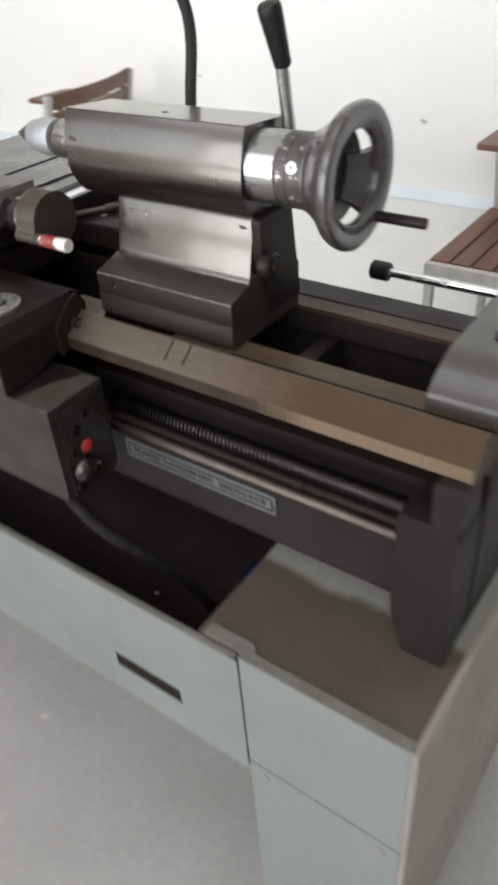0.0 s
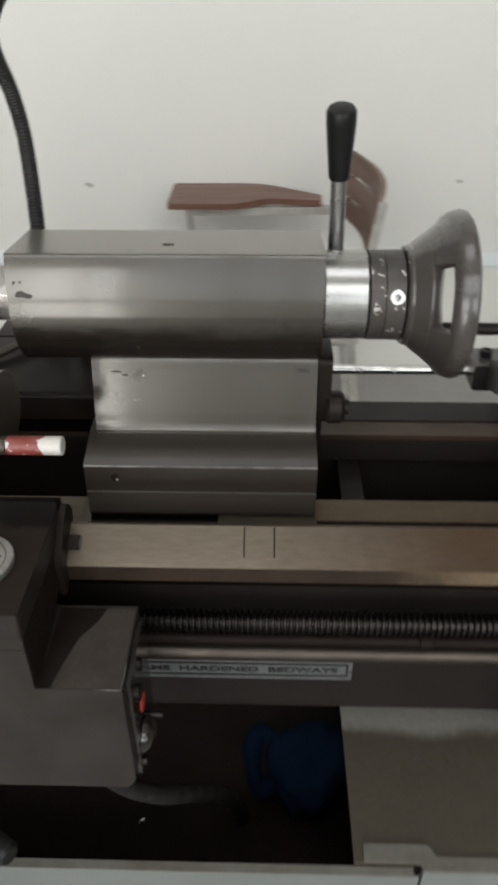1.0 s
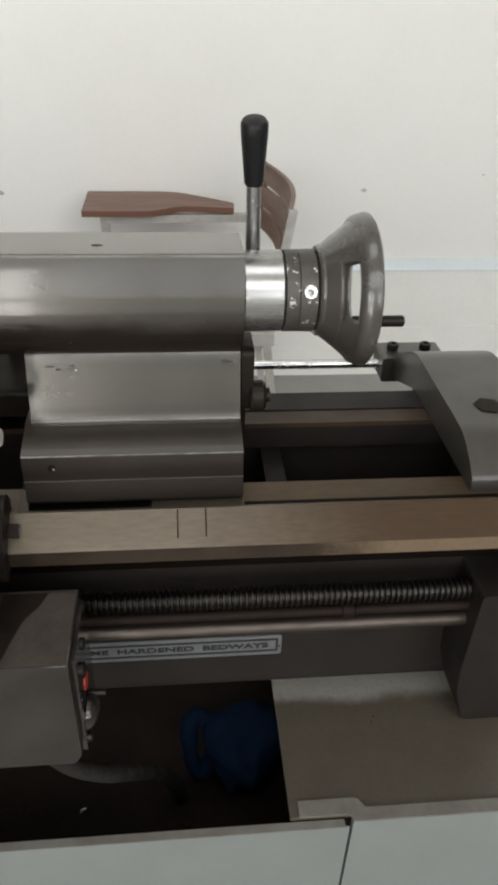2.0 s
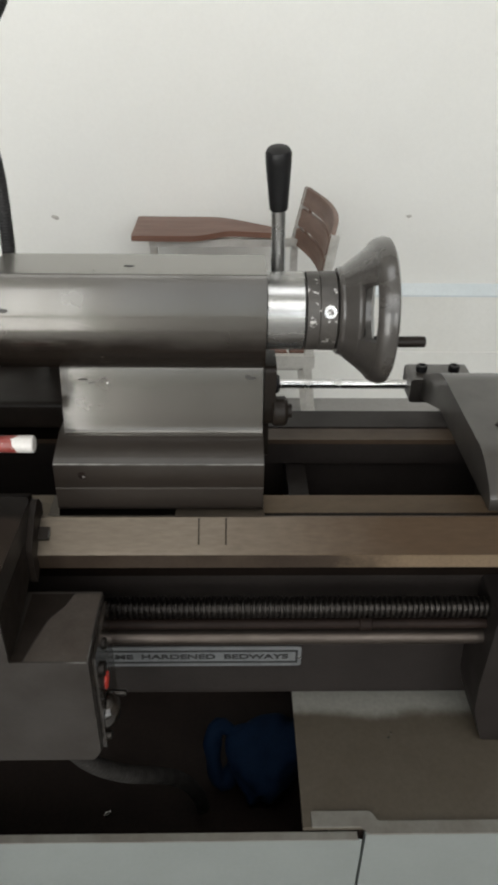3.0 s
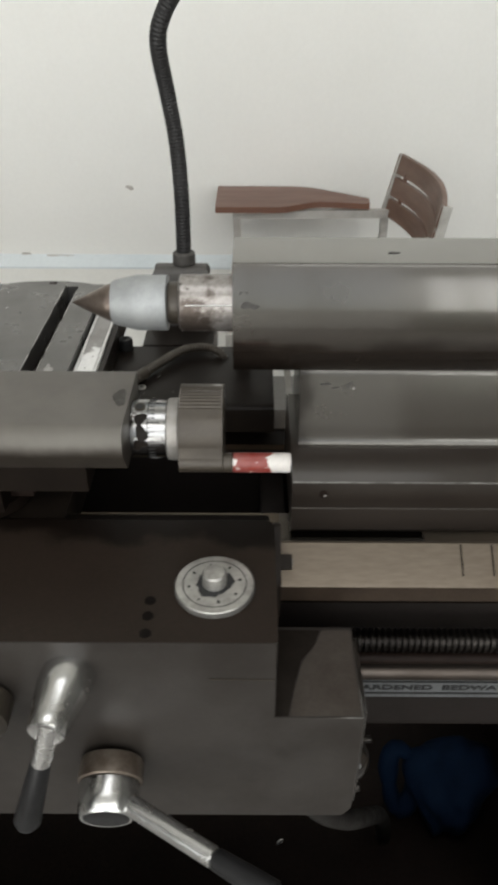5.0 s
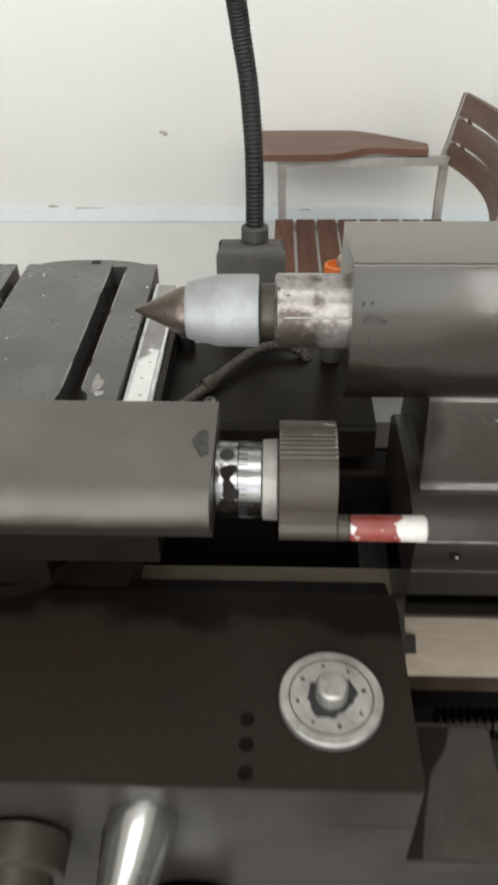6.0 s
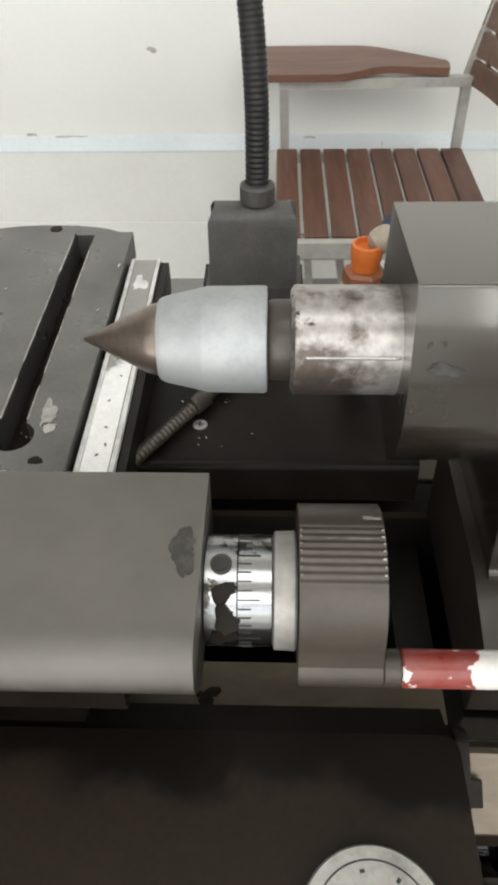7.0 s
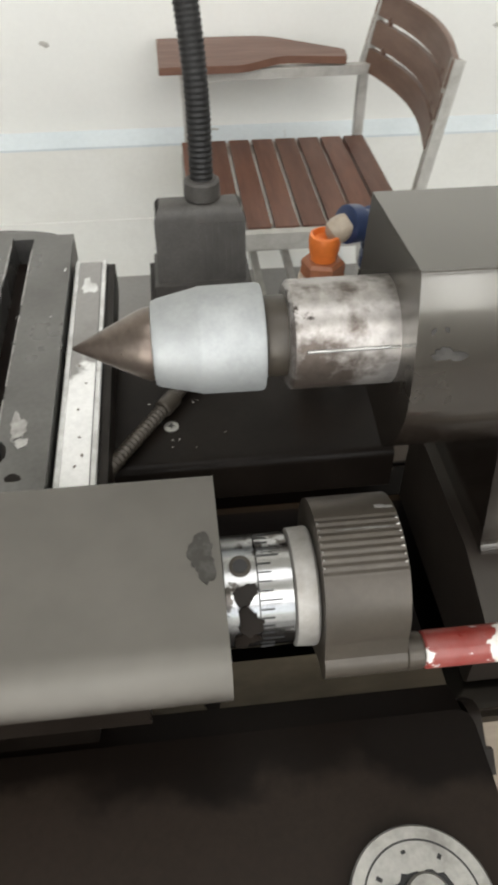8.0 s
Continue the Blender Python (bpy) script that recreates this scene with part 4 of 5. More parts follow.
    part("grip", turned([(0, 0.0068), (0.002, 0.0084), (0.012, 0.0090), (n * 0.8, 0.0112), (n - 0.004, 0.0112), (n - 0.0012, 0.0095), (n, 0.004), (n + 0.0002, 0)], b, c - b, 32), RUBBER, lever, "black plastic grip")


tailstock()


def centre():
    c = thing("revolving_centre", (-0.33, AX_Y, AX_Z), "satin steel revolving centre with a browned point held in the quill", "centre")
    o = (-0.3725, AX_Y, AX_Z)
    part("point", turned([(0, 0.0), (0.0006, 0.0008), (0.0268, 0.0137), (0.0305, 0.0148), (0.0320, 0.0148)], o, (1, 0, 0), 56), POINT, c, "browned steel point")
    part("sleeve", turned([(0.0320, 0.0135), (0.0323, 0.0165), (0.0345, 0.0176), (0.0500, 0.0211), (0.0510, 0.0215), (0.0745, 0.0218), (0.0757, 0.0212), (0.0760, 0.018)], o, (1, 0, 0), 64), SATIN, c)
    part("groove_ring", turned([(0.0760, 0.0150), (0.0762, 0.0158), (0.0775, 0.0165), (0.0853, 0.0165)], o, (1, 0, 0), 56), GREYCAST, c, "brown oily neck")


centre()


# ---- carriage ------------------------------------------------------------
def carriage():
    c = thing("carriage", (-0.35, -0.1, 0.881), "dark oily lathe carriage with saddle, apron, slides and levers", "carriage")
    x0 = -0.72
    # saddle: front wing, bridge, rear wing
    saddle = part("saddle", prism(rounded([(x0, -0.197), (-0.2125, -0.197), (-0.2125, -0.0755), (x0, -0.0755)], [0, 0.003, 0.008, 0], 6), "z", 0.8945, 0.9192, 0.0005), APRONM, c, "brownish grey saddle wing")
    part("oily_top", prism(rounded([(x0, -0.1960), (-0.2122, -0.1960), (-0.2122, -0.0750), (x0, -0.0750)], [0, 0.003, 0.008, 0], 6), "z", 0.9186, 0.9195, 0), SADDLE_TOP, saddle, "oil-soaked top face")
    part("rear_chamfer", prism([(-0.0754, 0.9190), (-0.0590, 0.9112), (-0.0590, 0.8955), (-0.0754, 0.8955)], "x", x0, -0.2160, 0.0008), NEARBLACK, saddle, "oily sloping rear edge")
    part("saddle_foot", prism([(-0.1965, 0.8942), (-0.0720, 0.8942), (-0.0985, 0.875), (-0.103, 0.862), (-0.15, 0.846), (-0.186, 0.8395), (-0.1965, 0.8395)], "x", x0, -0.2130, 0.001), APRONM, c)
    part("bridge", box((x0, -0.378), (-0.0715, 0.0835), (0.8835, 0.917), 0.0015), PAINT_DARK, c)
    nose = rounded([(0.2035, 0.8835), (0.2035, 0.930), (0.0785, 0.930), (0.0775, 0.9005), (0.1122, 0.9000), (0.1122, 0.8835)], [0, 0.003, 0.006, 0.001, 0.001, 0], 6)
    part("rear_wing", prism(nose, "x", x0, -0.2085, 0.0015), WINGM, c, "black rear wing overhanging the rear way")
    screw = part("wing_screw", turned([(0, 0.0045), (0.0008, 0.0045), (0.0010, 0.0030), (0.0010, 0.0)], (-0.339, 0.112, 0.930), (0, 0, 1), 20), ALU, c, "pale cross-head screw")
    part("screw_cross", boxes([((-0.3412, -0.3368), (0.1115, 0.1125), (0.9311, 0.9313)), ((-0.3395, -0.3385), (0.1098, 0.1142), (0.9314, 0.9316))], 0), INK, screw)
    wiper = rounded([(-0.0640, 0.8905), (-0.0685, 0.8937), (-0.0720, 0.8940), (-0.1000, 0.8738), (-0.1004, 0.8560), (-0.1120, 0.8500), (-0.1120, 0.8880), (-0.0900, 0.9080), (-0.0760, 0.9165), (-0.0690, 0.9130), (-0.0620, 0.9020)],
                    [0.001, 0, 0, 0.001, 0, 0.002, 0.006, 0.008, 0.003, 0.003, 0.002], 4)
    part("way_wiper", prism(wiper, "x", -0.2124, -0.2068, 0.0008), DARKFILM, c, "oil-soaked wiper plate on the way")
    part("wiper_tab", prism([(-0.0905, 0.8812), (-0.0810, 0.8885), (-0.0835, 0.8918), (-0.0930, 0.8848)], "x", -0.2066, -0.1975, 0.0008), DARKFILM, c)
    part("tab_end", prism([(-0.0890, 0.8830), (-0.0835, 0.8872), (-0.0848, 0.8888), (-0.0903, 0.8848)], "x", -0.1974, -0.1969, 0), WORN, c, "rubbed tip of the wiper screw")
    # thin dark sheet over the saddle foot's end face
    part("oily_end", prism([(-0.1940, 0.8935), (-0.0760, 0.8935), (-0.1005, 0.8745), (-0.1050, 0.8605), (-0.1510, 0.8445), (-0.1870, 0.8400), (-0.1940, 0.8400)], "x", -0.2128, -0.2125), DARKFILM, c, "dark face on the saddle end")
    for y in (-0.160, -0.174, -0.189):
        part("oil_hole", turned([(0, 0.0040), (0.0005, 0.0038)], (-0.2995, y, 0.9195), (0, 0, 1), 14), PIT, c)
    # thread dial on the saddle
    disc = part("chasing_dial", turned([(0, 0.0275), (0.001, 0.0278), (0.0048, 0.0278), (0.0056, 0.0270), (0.0057, 0.0225), (0.0053, 0.0223), (0.0053, 0.0219), (0.0057, 0.0217), (0.0057, 0.011), (0.005, 0.0105)], (-0.2555, -0.149, 0.9196), (0, 0, 1), 64), ALU, c, "worn aluminium dial disc")
    part("dial_knob", turned([(0, 0.0085), (0.0105, 0.0085), (0.0118, 0.0074), (0.012, 0)], (-0.2555, -0.149, 0.9245), (0, 0, 1), 32), ALU, disc)
    part("dial_smudge", blot((-0.2555, -0.149, 0.9254), (1, 0, 0), (0, 1, 0), 0.0128, 0.0118, 31, 0.0003, 40, 0.16), INK, disc)
    for k in range(8):
        a = 2 * math.pi * k / 8 + 0.2
        bm = boxes([((0.0165 + 0.0006 * (k % 3), 0.0190), (-0.0011 + 0.0003 * (k % 2), 0.0007), (0.0, 0.0004))], 0)
        bmesh.ops.transform(bm, matrix=Matrix.Translation((-0.2555, -0.149, 0.9253)) @ Matrix.Rotation(a, 4, "Z"), verts=bm.verts[:])
        part("mark", bm, INK, disc)
    part("dial_rim_line", turned([(0, 0.0225), (0.0004, 0.0225), (0.0004, 0.0217), (0, 0.0217)], (-0.2555, -0.149, 0.9249), (0, 0, 1), 64), INK, disc)
    # apron
    ap = part("apron", prism(rounded([(x0, 0.709), (x0, 0.8385), (-0.149, 0.8385), (-0.149, 0.720), (-0.156, 0.709)], [0, 0.001, 0.001, 0.003, 0.003], 3), "y", -0.195, -0.112, 0.0015), APRONM, c, "dark brownish grey apron box")
    # glint along the seam, painted as a short pale strip
    part("seam_glint", box((-0.258, -0.2140), (-0.1972, -0.1968), (0.8826, 0.8832), 0), GREYCAST, c)
    part("end_cover", box((-0.1488, -0.145), (-0.186, -0.118), (0.715, 0.832), 0.002), WETBLACK, ap, "oily black end cover")
    part("cover_boss", turned([(0, 0.0165), (0.004, 0.0160), (0.009, 0.0120), (0.012, 0.0060), (0.0125, 0)], (-0.1455, -0.166, 0.742), (1, 0, -0.1), 28), WETBLACK, ap)
    # brown oil, painted paler where light falls past the saddle
    part("oil_residue", prism(rounded([(-0.2020, -0.1935), (-0.1506, -0.1935), (-0.1506, -0.1150), (-0.1735, -0.1150), (-0.1790, -0.1300), (-0.1900, -0.1450), (-0.1965, -0.1680)], [0.003, 0.001, 0.001, 0.003, 0.012, 0.02, 0.02], 6), "z", 0.8383, 0.8387, 0), BROWNOIL, ap, "pale brown oil residue, the lit part of the apron top")
    # the saddle's cast shadow, painted as a thin dark sheet
    part("oil_film", prism([(-0.2126, -0.1940), (-0.2030, -0.1940), (-0.1976, -0.1685), (-0.1911, -0.1452), (-0.1800, -0.1301), (-0.1746, -0.1150), (-0.2126, -0.1150)], "z", 0.8383, 0.8387, 0), DARKFILM, ap, "saddle's cast shadow painted on the apron top")
    part("rubbed_edge", rod((-0.1497, -0.1945, 0.8380), (-0.1497, -0.1620, 0.8380), 0.0007, 0.0004, 8, 0.0001), WORN, ap)
    part("rubbed_edge", rod((-0.1500, -0.1945, 0.8380), (-0.1900, -0.1945, 0.8380), 0.0007, 0.0003, 8, 0.0001), WORN, ap)
    part("plug", turned([(0, 0.0085), (0.0030, 0.0088), (0.0044, 0.0084), (0.0050, 0.0074), (0.0051, 0)], (-0.1488, -0.156, 0.771), (1, 0, 0), 28), REDCAP, ap, "red plastic plug")
    for y, z, r, n in ((-0.168, 0.80, 0.007, 0.006), (-0.150, 0.812, 0.0055, 0.005), (-0.173, 0.745, 0.006, 0.009), (-0.152, 0.748, 0.003, 0.018), (-0.176, 0.772, 0.005, 0.004), (-0.180, 0.725, 0.004, 0.007)):
        part("stud", turned([(0, r), (n - 0.001, r), (n, r * 0.8), (n + 0.0002, 0)], (-0.1475, y, z), (1, 0, 0), 18), OILSTEEL, ap, "oily steel stud")
    # feed lever: hub and handle
    hub = part("feed_lever_hub", turned([(0, 0.0225), (0.002, 0.0237), (0.016, 0.0237), (0.017, 0.0225)], (-0.3335, -0.1955, 0.786), (0.02, -1, -0.22), 40), HUBM, c, "brown steel hub")
    part("hub_cap", turned([(0.0171, 0.0195), (0.018, 0.0222), (0.030, 0.0222), (0.040, 0.0198), (0.0415, 0.0185), (0.0412, 0.0165), (0.0400, 0.0)], (-0.3335, -0.1955, 0.786), (0.02, -1, -0.22), 40), CHROME, hub)
    part("cap_face", turned([(0.0413, 0.0168), (0.0416, 0.0160), (0.0416, 0.0)], (-0.3335, -0.1955, 0.786), (0.02, -1, -0.22), 40), RUBBER, hub, "dark end face")
    a, b, e = Vector((-0.3165, -0.2295, 0.7865)), Vector((-0.254, -0.268, 0.790)), Vector((-0.212, -0.293, 0.7925))
    lv = part("feed_lever", rod(a, b, 0.0072, 0.0072), CHROME, c, "chrome feed lever")
    part("grip", turned([(0, 0.0055), (0.002, 0.0072), (0.03, 0.0082), ((e - b).length - 0.003, 0.0084), ((e - b).length, 0.006), ((e - b).length + 0.0002, 0)], b, e - b, 24), RUBBER, lv, "black plastic grip")
    # engaging lever
    a, b, e = Vector((-0.3515, -0.1935, 0.8885)), Vector((-0.3575, -0.236, 0.8860)), Vector((-0.381, -0.253, 0.802))
    jl = part("engage_lever", turned([(0, 0.0182), (0.016, 0.0182), (0.020, 0.0172), (0.040, 0.0134), (0.045, 0.0132), (0.0475, 0.0118), (0.0460, 0.0095), (0.0440, 0)], a, b - a, 32), CHROME, c, "chrome lever boss")
    part("end_recess", turned([(0.0441, 0.0096), (0.0452, 0.0090), (0.0450, 0.0)], a, b - a, 32), DUSTY, jl, "dark recessed end")
    f = b + (b - a).normalized() * -0.004
    part("lever_arm", rod(f, f + (e - f) * 0.40, 0.0076, 0.0066), CHROME, jl)
    g = f + (e - f) * 0.36
    n = (e - g).length
    part("grip", turned([(0, 0.006), (0.002, 0.0068), (n - 0.004, 0.0092), (n, 0.007), (n + 0.0002, 0)], g, e - g, 24), RUBBER, jl, "black plastic grip")
    # cross-slide handwheel boss further along
    wb = part("cross_feed_dial", turned([(0, 0.024), (0.018, 0.024), (0.019, 0.022), (0.0195, 0.019), (0.034, 0.019), (0.036, 0.017), (0.036, 0)], (-0.418, -0.1975, 0.862), (0.0, -1, -0.1), 40), GREYCAST, c, "grey cross-feed dial")
    part("feed_collar", turned([(0.0365, 0.017), (0.037, 0.0215), (0.052, 0.0215), (0.054, 0.019), (0.0545, 0)], (-0.418, -0.1975, 0.862), (0.0, -1, -0.1), 40), CHROME, wb)
    part("feed_handle", rod((-0.412, -0.246, 0.852), (-0.407, -0.272, 0.835), 0.0075, 0.0068), CHROME, wb)
    # cross slide: body, top with two slots
    # black body: the shade down in the slots is put into its colour
    cs = part("cross_slide", box((x0, -0.4025), (-0.06, 0.290), (0.9305, 0.9425), 0.001), BLACK, c)
    hx, hy, hr = -0.4362, 0.0665, 0.0118
    slot_l, slot_r = hx - 0.0103, hx + 0.0052
    t0, t1 = math.asin((slot_r - hx) / hr), 2 * math.pi - math.asin((hx - slot_l) / hr)
    bend = [(hx + hr * math.sin(t), hy + hr * math.cos(t)) for t in (t0 + k * (t1 - t0) / 28 for k in range(29))]
    top = [(-0.4025, -0.06), (-0.4025, 0.293), (slot_r, 0.293)] + bend + [(slot_l, 0.293), (-0.5295, 0.293), (-0.5295, -0.06)]
    bm = bm_new()
    for o in (top, [(-0.5405, -0.06), (-0.5405, 0.293), (x0, 0.293), (x0, -0.06)]):
        add_prism(bm, o, "z", 0.9427, 0.9635)
    part("slide_top", bm, TABLE, cs, "machined slotted slide top", smooth=False)
    for x, y, su, sv, seed in ((-0.4205, 0.085, 0.0036, 0.0115, 41), (-0.4180, 0.0735, 0.0048, 0.0035, 42)):
        part("rubbed_spot", blot((x, y, 0.9636), (1, 0, 0), (0, 1, 0), su, sv, seed, 0.0003, 30, 0.4), BARE, cs)
    for x, y0, n in ((slot_l, 0.080, 4), (slot_r, 0.080, 5)):
        for k in range(n):                  # the slot's edges are rubbed bright in stretches
            a = y0 + 0.205 * k / n
            part("rubbed_edge", rod((x, a, 0.9634), (x, a + 0.205 / n * (0.95 if k % 2 else 0.7), 0.9634), 0.0007 - 0.0001 * (k % 3), segs=8, bev=0.0001), BARE, cs)
    part("oily_hole", blot((-0.4190, 0.0480, 0.9636), (1, 0, 0), (0, 1, 0), 0.0036, 0.0030, 45, 0.0003, 24, 0.2), DARKFILM, cs)
    for x, y, z in ((-0.4385, 0.283, 0.9426), (-0.4645, 0.303, 0.9606)):
        part("bolt_hole", turned([(0, 0.0048), (0.0004, 0.0046)], (x, y, z), (0, 0, 1), 18), BLACK, cs)
    part("end_flange", prism([(-0.468 + 0.056 * math.cos(t), 0.2935 + 0.016 * math.sin(t)) for t in (math.pi * k / 24 for k in range(25))], "z", 0.934, 0.9605, 0.0008), TABLE, cs)
    part("gib_strip", box((-0.4015, -0.3775), (-0.05, 0.266), (0.932, 0.953), 0.0012), PAINT_DARK, cs)
    part("gib_face", box((-0.4000, -0.3785), (-0.048, 0.265), (0.9531, 0.9555), 0.0006), GIBM, cs, "bright scratched gib strip")
    for x in (-0.4000, -0.3813):
        part("gib_edge", box((x, x + 0.0026), (-0.048, 0.2650), (0.9556, 0.9566), 0.0004), PALEEDGE, cs)
    part("gib_groove", box((-0.3820, -0.3815), (-0.048, 0.2645), (0.9556, 0.9559), 0), INK, cs)
    part("clean_patch", blot((-0.3895, 0.2330, 0.9556), (1, 0, 0), (0, 1, 0), 0.0042, 0.0100, 47, 0.0003, 34, 0.45), PALEEDGE, cs, "bright patch wiped clean")
    part("side_guard", box((-0.3770, -0.3725), (-0.05, 0.263), (0.9315, 0.9545), 0.0008), PAINT_DARK, cs)
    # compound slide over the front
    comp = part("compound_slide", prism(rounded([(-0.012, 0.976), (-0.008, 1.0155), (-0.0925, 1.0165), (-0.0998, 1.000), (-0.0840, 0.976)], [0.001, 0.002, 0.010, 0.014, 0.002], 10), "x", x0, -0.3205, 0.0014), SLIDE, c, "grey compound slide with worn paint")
    part("lower_slide", box((x0, -0.352), (-0.082, -0.02), (0.953, 0.9758), 0.0015), WINGM, comp)
    part("swivel_base", prism([(-0.47 + 0.060 * math.cos(t), -0.048 + 0.038 * math.sin(t)) for t in (2 * math.pi * k / 48 for k in range(48))], "z", 0.9200, 0.9303, 0.001), NEARBLACK, c, "round swivel base")
    part("swivel_post", box((-0.52, -0.420), (-0.080, -0.061), (0.9304, 0.9529), 0.002), NEARBLACK, c)
    part("oil_smear", blot((-0.3275, -0.049, 1.0161), (1, 0, 0), (0, 1, 0), 0.0052, 0.010, 19, 0.0004, 40, 0.3), SMEAR, comp)
    part("oil_blot", blot((-0.3265, -0.040, 0.8815), (1, 0, 0), (0, 1, 0), 0.006, 0.0045, 23, 0.0004, 30, 0.5), BLACK, c)
    # feed screw dial and crank of the compound slide
    ay, az = -0.046, 0.986
    dl = part("feed_dial", turned([(0, 0.019), (0.0005, 0.0224), (0.0128, 0.0224), (0.0131, 0.0218), (0.0134, 0.0224), (0.0262, 0.0224), (0.0264, 0.021)], (-0.3203, ay, az), (1, 0, 0), 64), OILED, c, "bright engraved feed dial stained with oil")
    part("knurled_ring", turned([(0, 0.0215), (0.0008, 0.0236), (0.0085, 0.0240), (0.0095, 0.0232), (0.0097, 0.018)], (-0.2938, ay, az), (1, 0, 0), 64), RINGM, dl, "pale aluminium ring")
    d = Vector((0, -0.17, 0.98)).normalized()
    part("lock_screw", turned([(0, 0.0044), (0.0012, 0.0042), (0.0013, 0.0032), (0.0006, 0.0018), (0.0006, 0.0)], Vector((-0.3135, ay, az)) + d * 0.0218, d, 24), GREYCAST, dl, "brown lock screw")
    part("screw_recess", turned([(0, 0.0030), (0.0005, 0.0028)], Vector((-0.3135, ay, az)) + d * 0.0226, d, 20), INK, dl)
    for a0, su, sv, seed, x in ((38, 0.0045, 0.0075, 61, -0.3125), (66, 0.0050, 0.0100, 62, -0.3115), (88, 0.0045, 0.008, 63, -0.3128)):
        d = Vector((0, -math.sin(radians(a0)), math.cos(radians(a0))))
        part("oil_stain", blot(Vector((x, ay, az)) + d * 0.0224, (1, 0, 0), Vector((1, 0, 0)).cross(d), su, sv * 0.55, seed, 0.0006, 30, 0.3), DARKFILM, dl)
    for k in range(40):
        a = 2 * math.pi * k / 40
        if math.sin(a) < -0.6:
            continue
        n = 0.0085 if k % 5 == 0 else 0.005
        bm = boxes([((-0.3068, -0.3068 + n), (-0.00025, 0.00025), (0.0223, 0.0227))], 0)
        bmesh.ops.transform(bm, matrix=Matrix.Translation((0, ay, az)) @ Matrix.Rotation(a, 4, "X"), verts=bm.verts[:])
        part("tick", bm, INK, dl)
    # crank: lobed disc with fluted top
    out = []
    ry, rz = -0.0735, 0.9745
    cy, cz, count = ay + 0.0030, az + 0.0010, 480
    for k in range(count):
        a = 2 * math.pi * k / count
        r = 0.0322 + (0.00030 * (math.cos(a * 66) - 0.6) if 1.45 < a < 2.2 else 0)
        p = Vector((cy + r * math.cos(a), cz + r * math.sin(a)))
        out.append(p)
    lobe = Vector((ry - cy, rz - cz))
    pts = []
    for p in out:
        q = Vector((p.x - cy, p.y - cz))
        ang = q.angle(lobe)
        pts.append((p.x, p.y) if ang > radians(24) else None)
    first = next(i for i in range(count) if pts[i] is None and pts[i - 1] is not None)
    n_none = sum(1 for p in pts if p is None)
    la = math.atan2(lobe.y, lobe.x)
    arc = [(ry + 0.0074 * math.cos(la + radians(-80 + 160 * k / 11)), rz + 0.0074 * math.sin(la + radians(-80 + 160 * k / 11))) for k in range(12)]
    order = [pts[(first + n_none + k) % count] for k in range(count - n_none)]
    crank = part("crank", prism(order + arc, "x", -0.2838, -0.2515, 0.0012), GREYCAST, dl, "brown-grey fluted crank disc")
    for k in range(16, 23):                 # worn crests of the flutes at both rims
        a = 2 * math.pi * k / 66
        y, z = cy + 0.0322 * math.cos(a), cz + 0.0322 * math.sin(a)
        for x, n in ((-0.2519, 0.0007 + 0.0003 * (k % 3)), (-0.2834, -0.0006)):
            part("worn_crest", rod((x, y, z), (x - n, y, z), 0.00055, 0.0003, 8, 0.0001), BARE, crank)
    a = radians(75)
    d = Vector((0, math.cos(a), math.sin(a)))
    part("bare_patch", blot(Vector((-0.2562, cy, cz)) + d * 0.0321, (1, 0, 0), Vector((1, 0, 0)).cross(d), 0.0028, 0.0011, 91, 0.0003, 26, 0.5), BARE, crank, "bare metal where paint is knocked off")
    part("bare_line", blot(Vector((-0.2660, cy, cz)) + Vector((0, math.cos(radians(94)), math.sin(radians(94)))) * 0.0322, (1, 0, 0), (0, 1, 0.07), 0.0075, 0.0003, 92, 0.0003, 26, 0.5), WORN, crank)
    part("handle_rod", rod((-0.2515, ry, rz), (-0.2440, ry, rz), 0.0074), GREYCAST, dl)
    part("rod_sleeve", rod((-0.2439, ry, rz), (-0.201, ry, rz), 0.0075), RED, dl, "white rod with chipped red paint")


carriage()


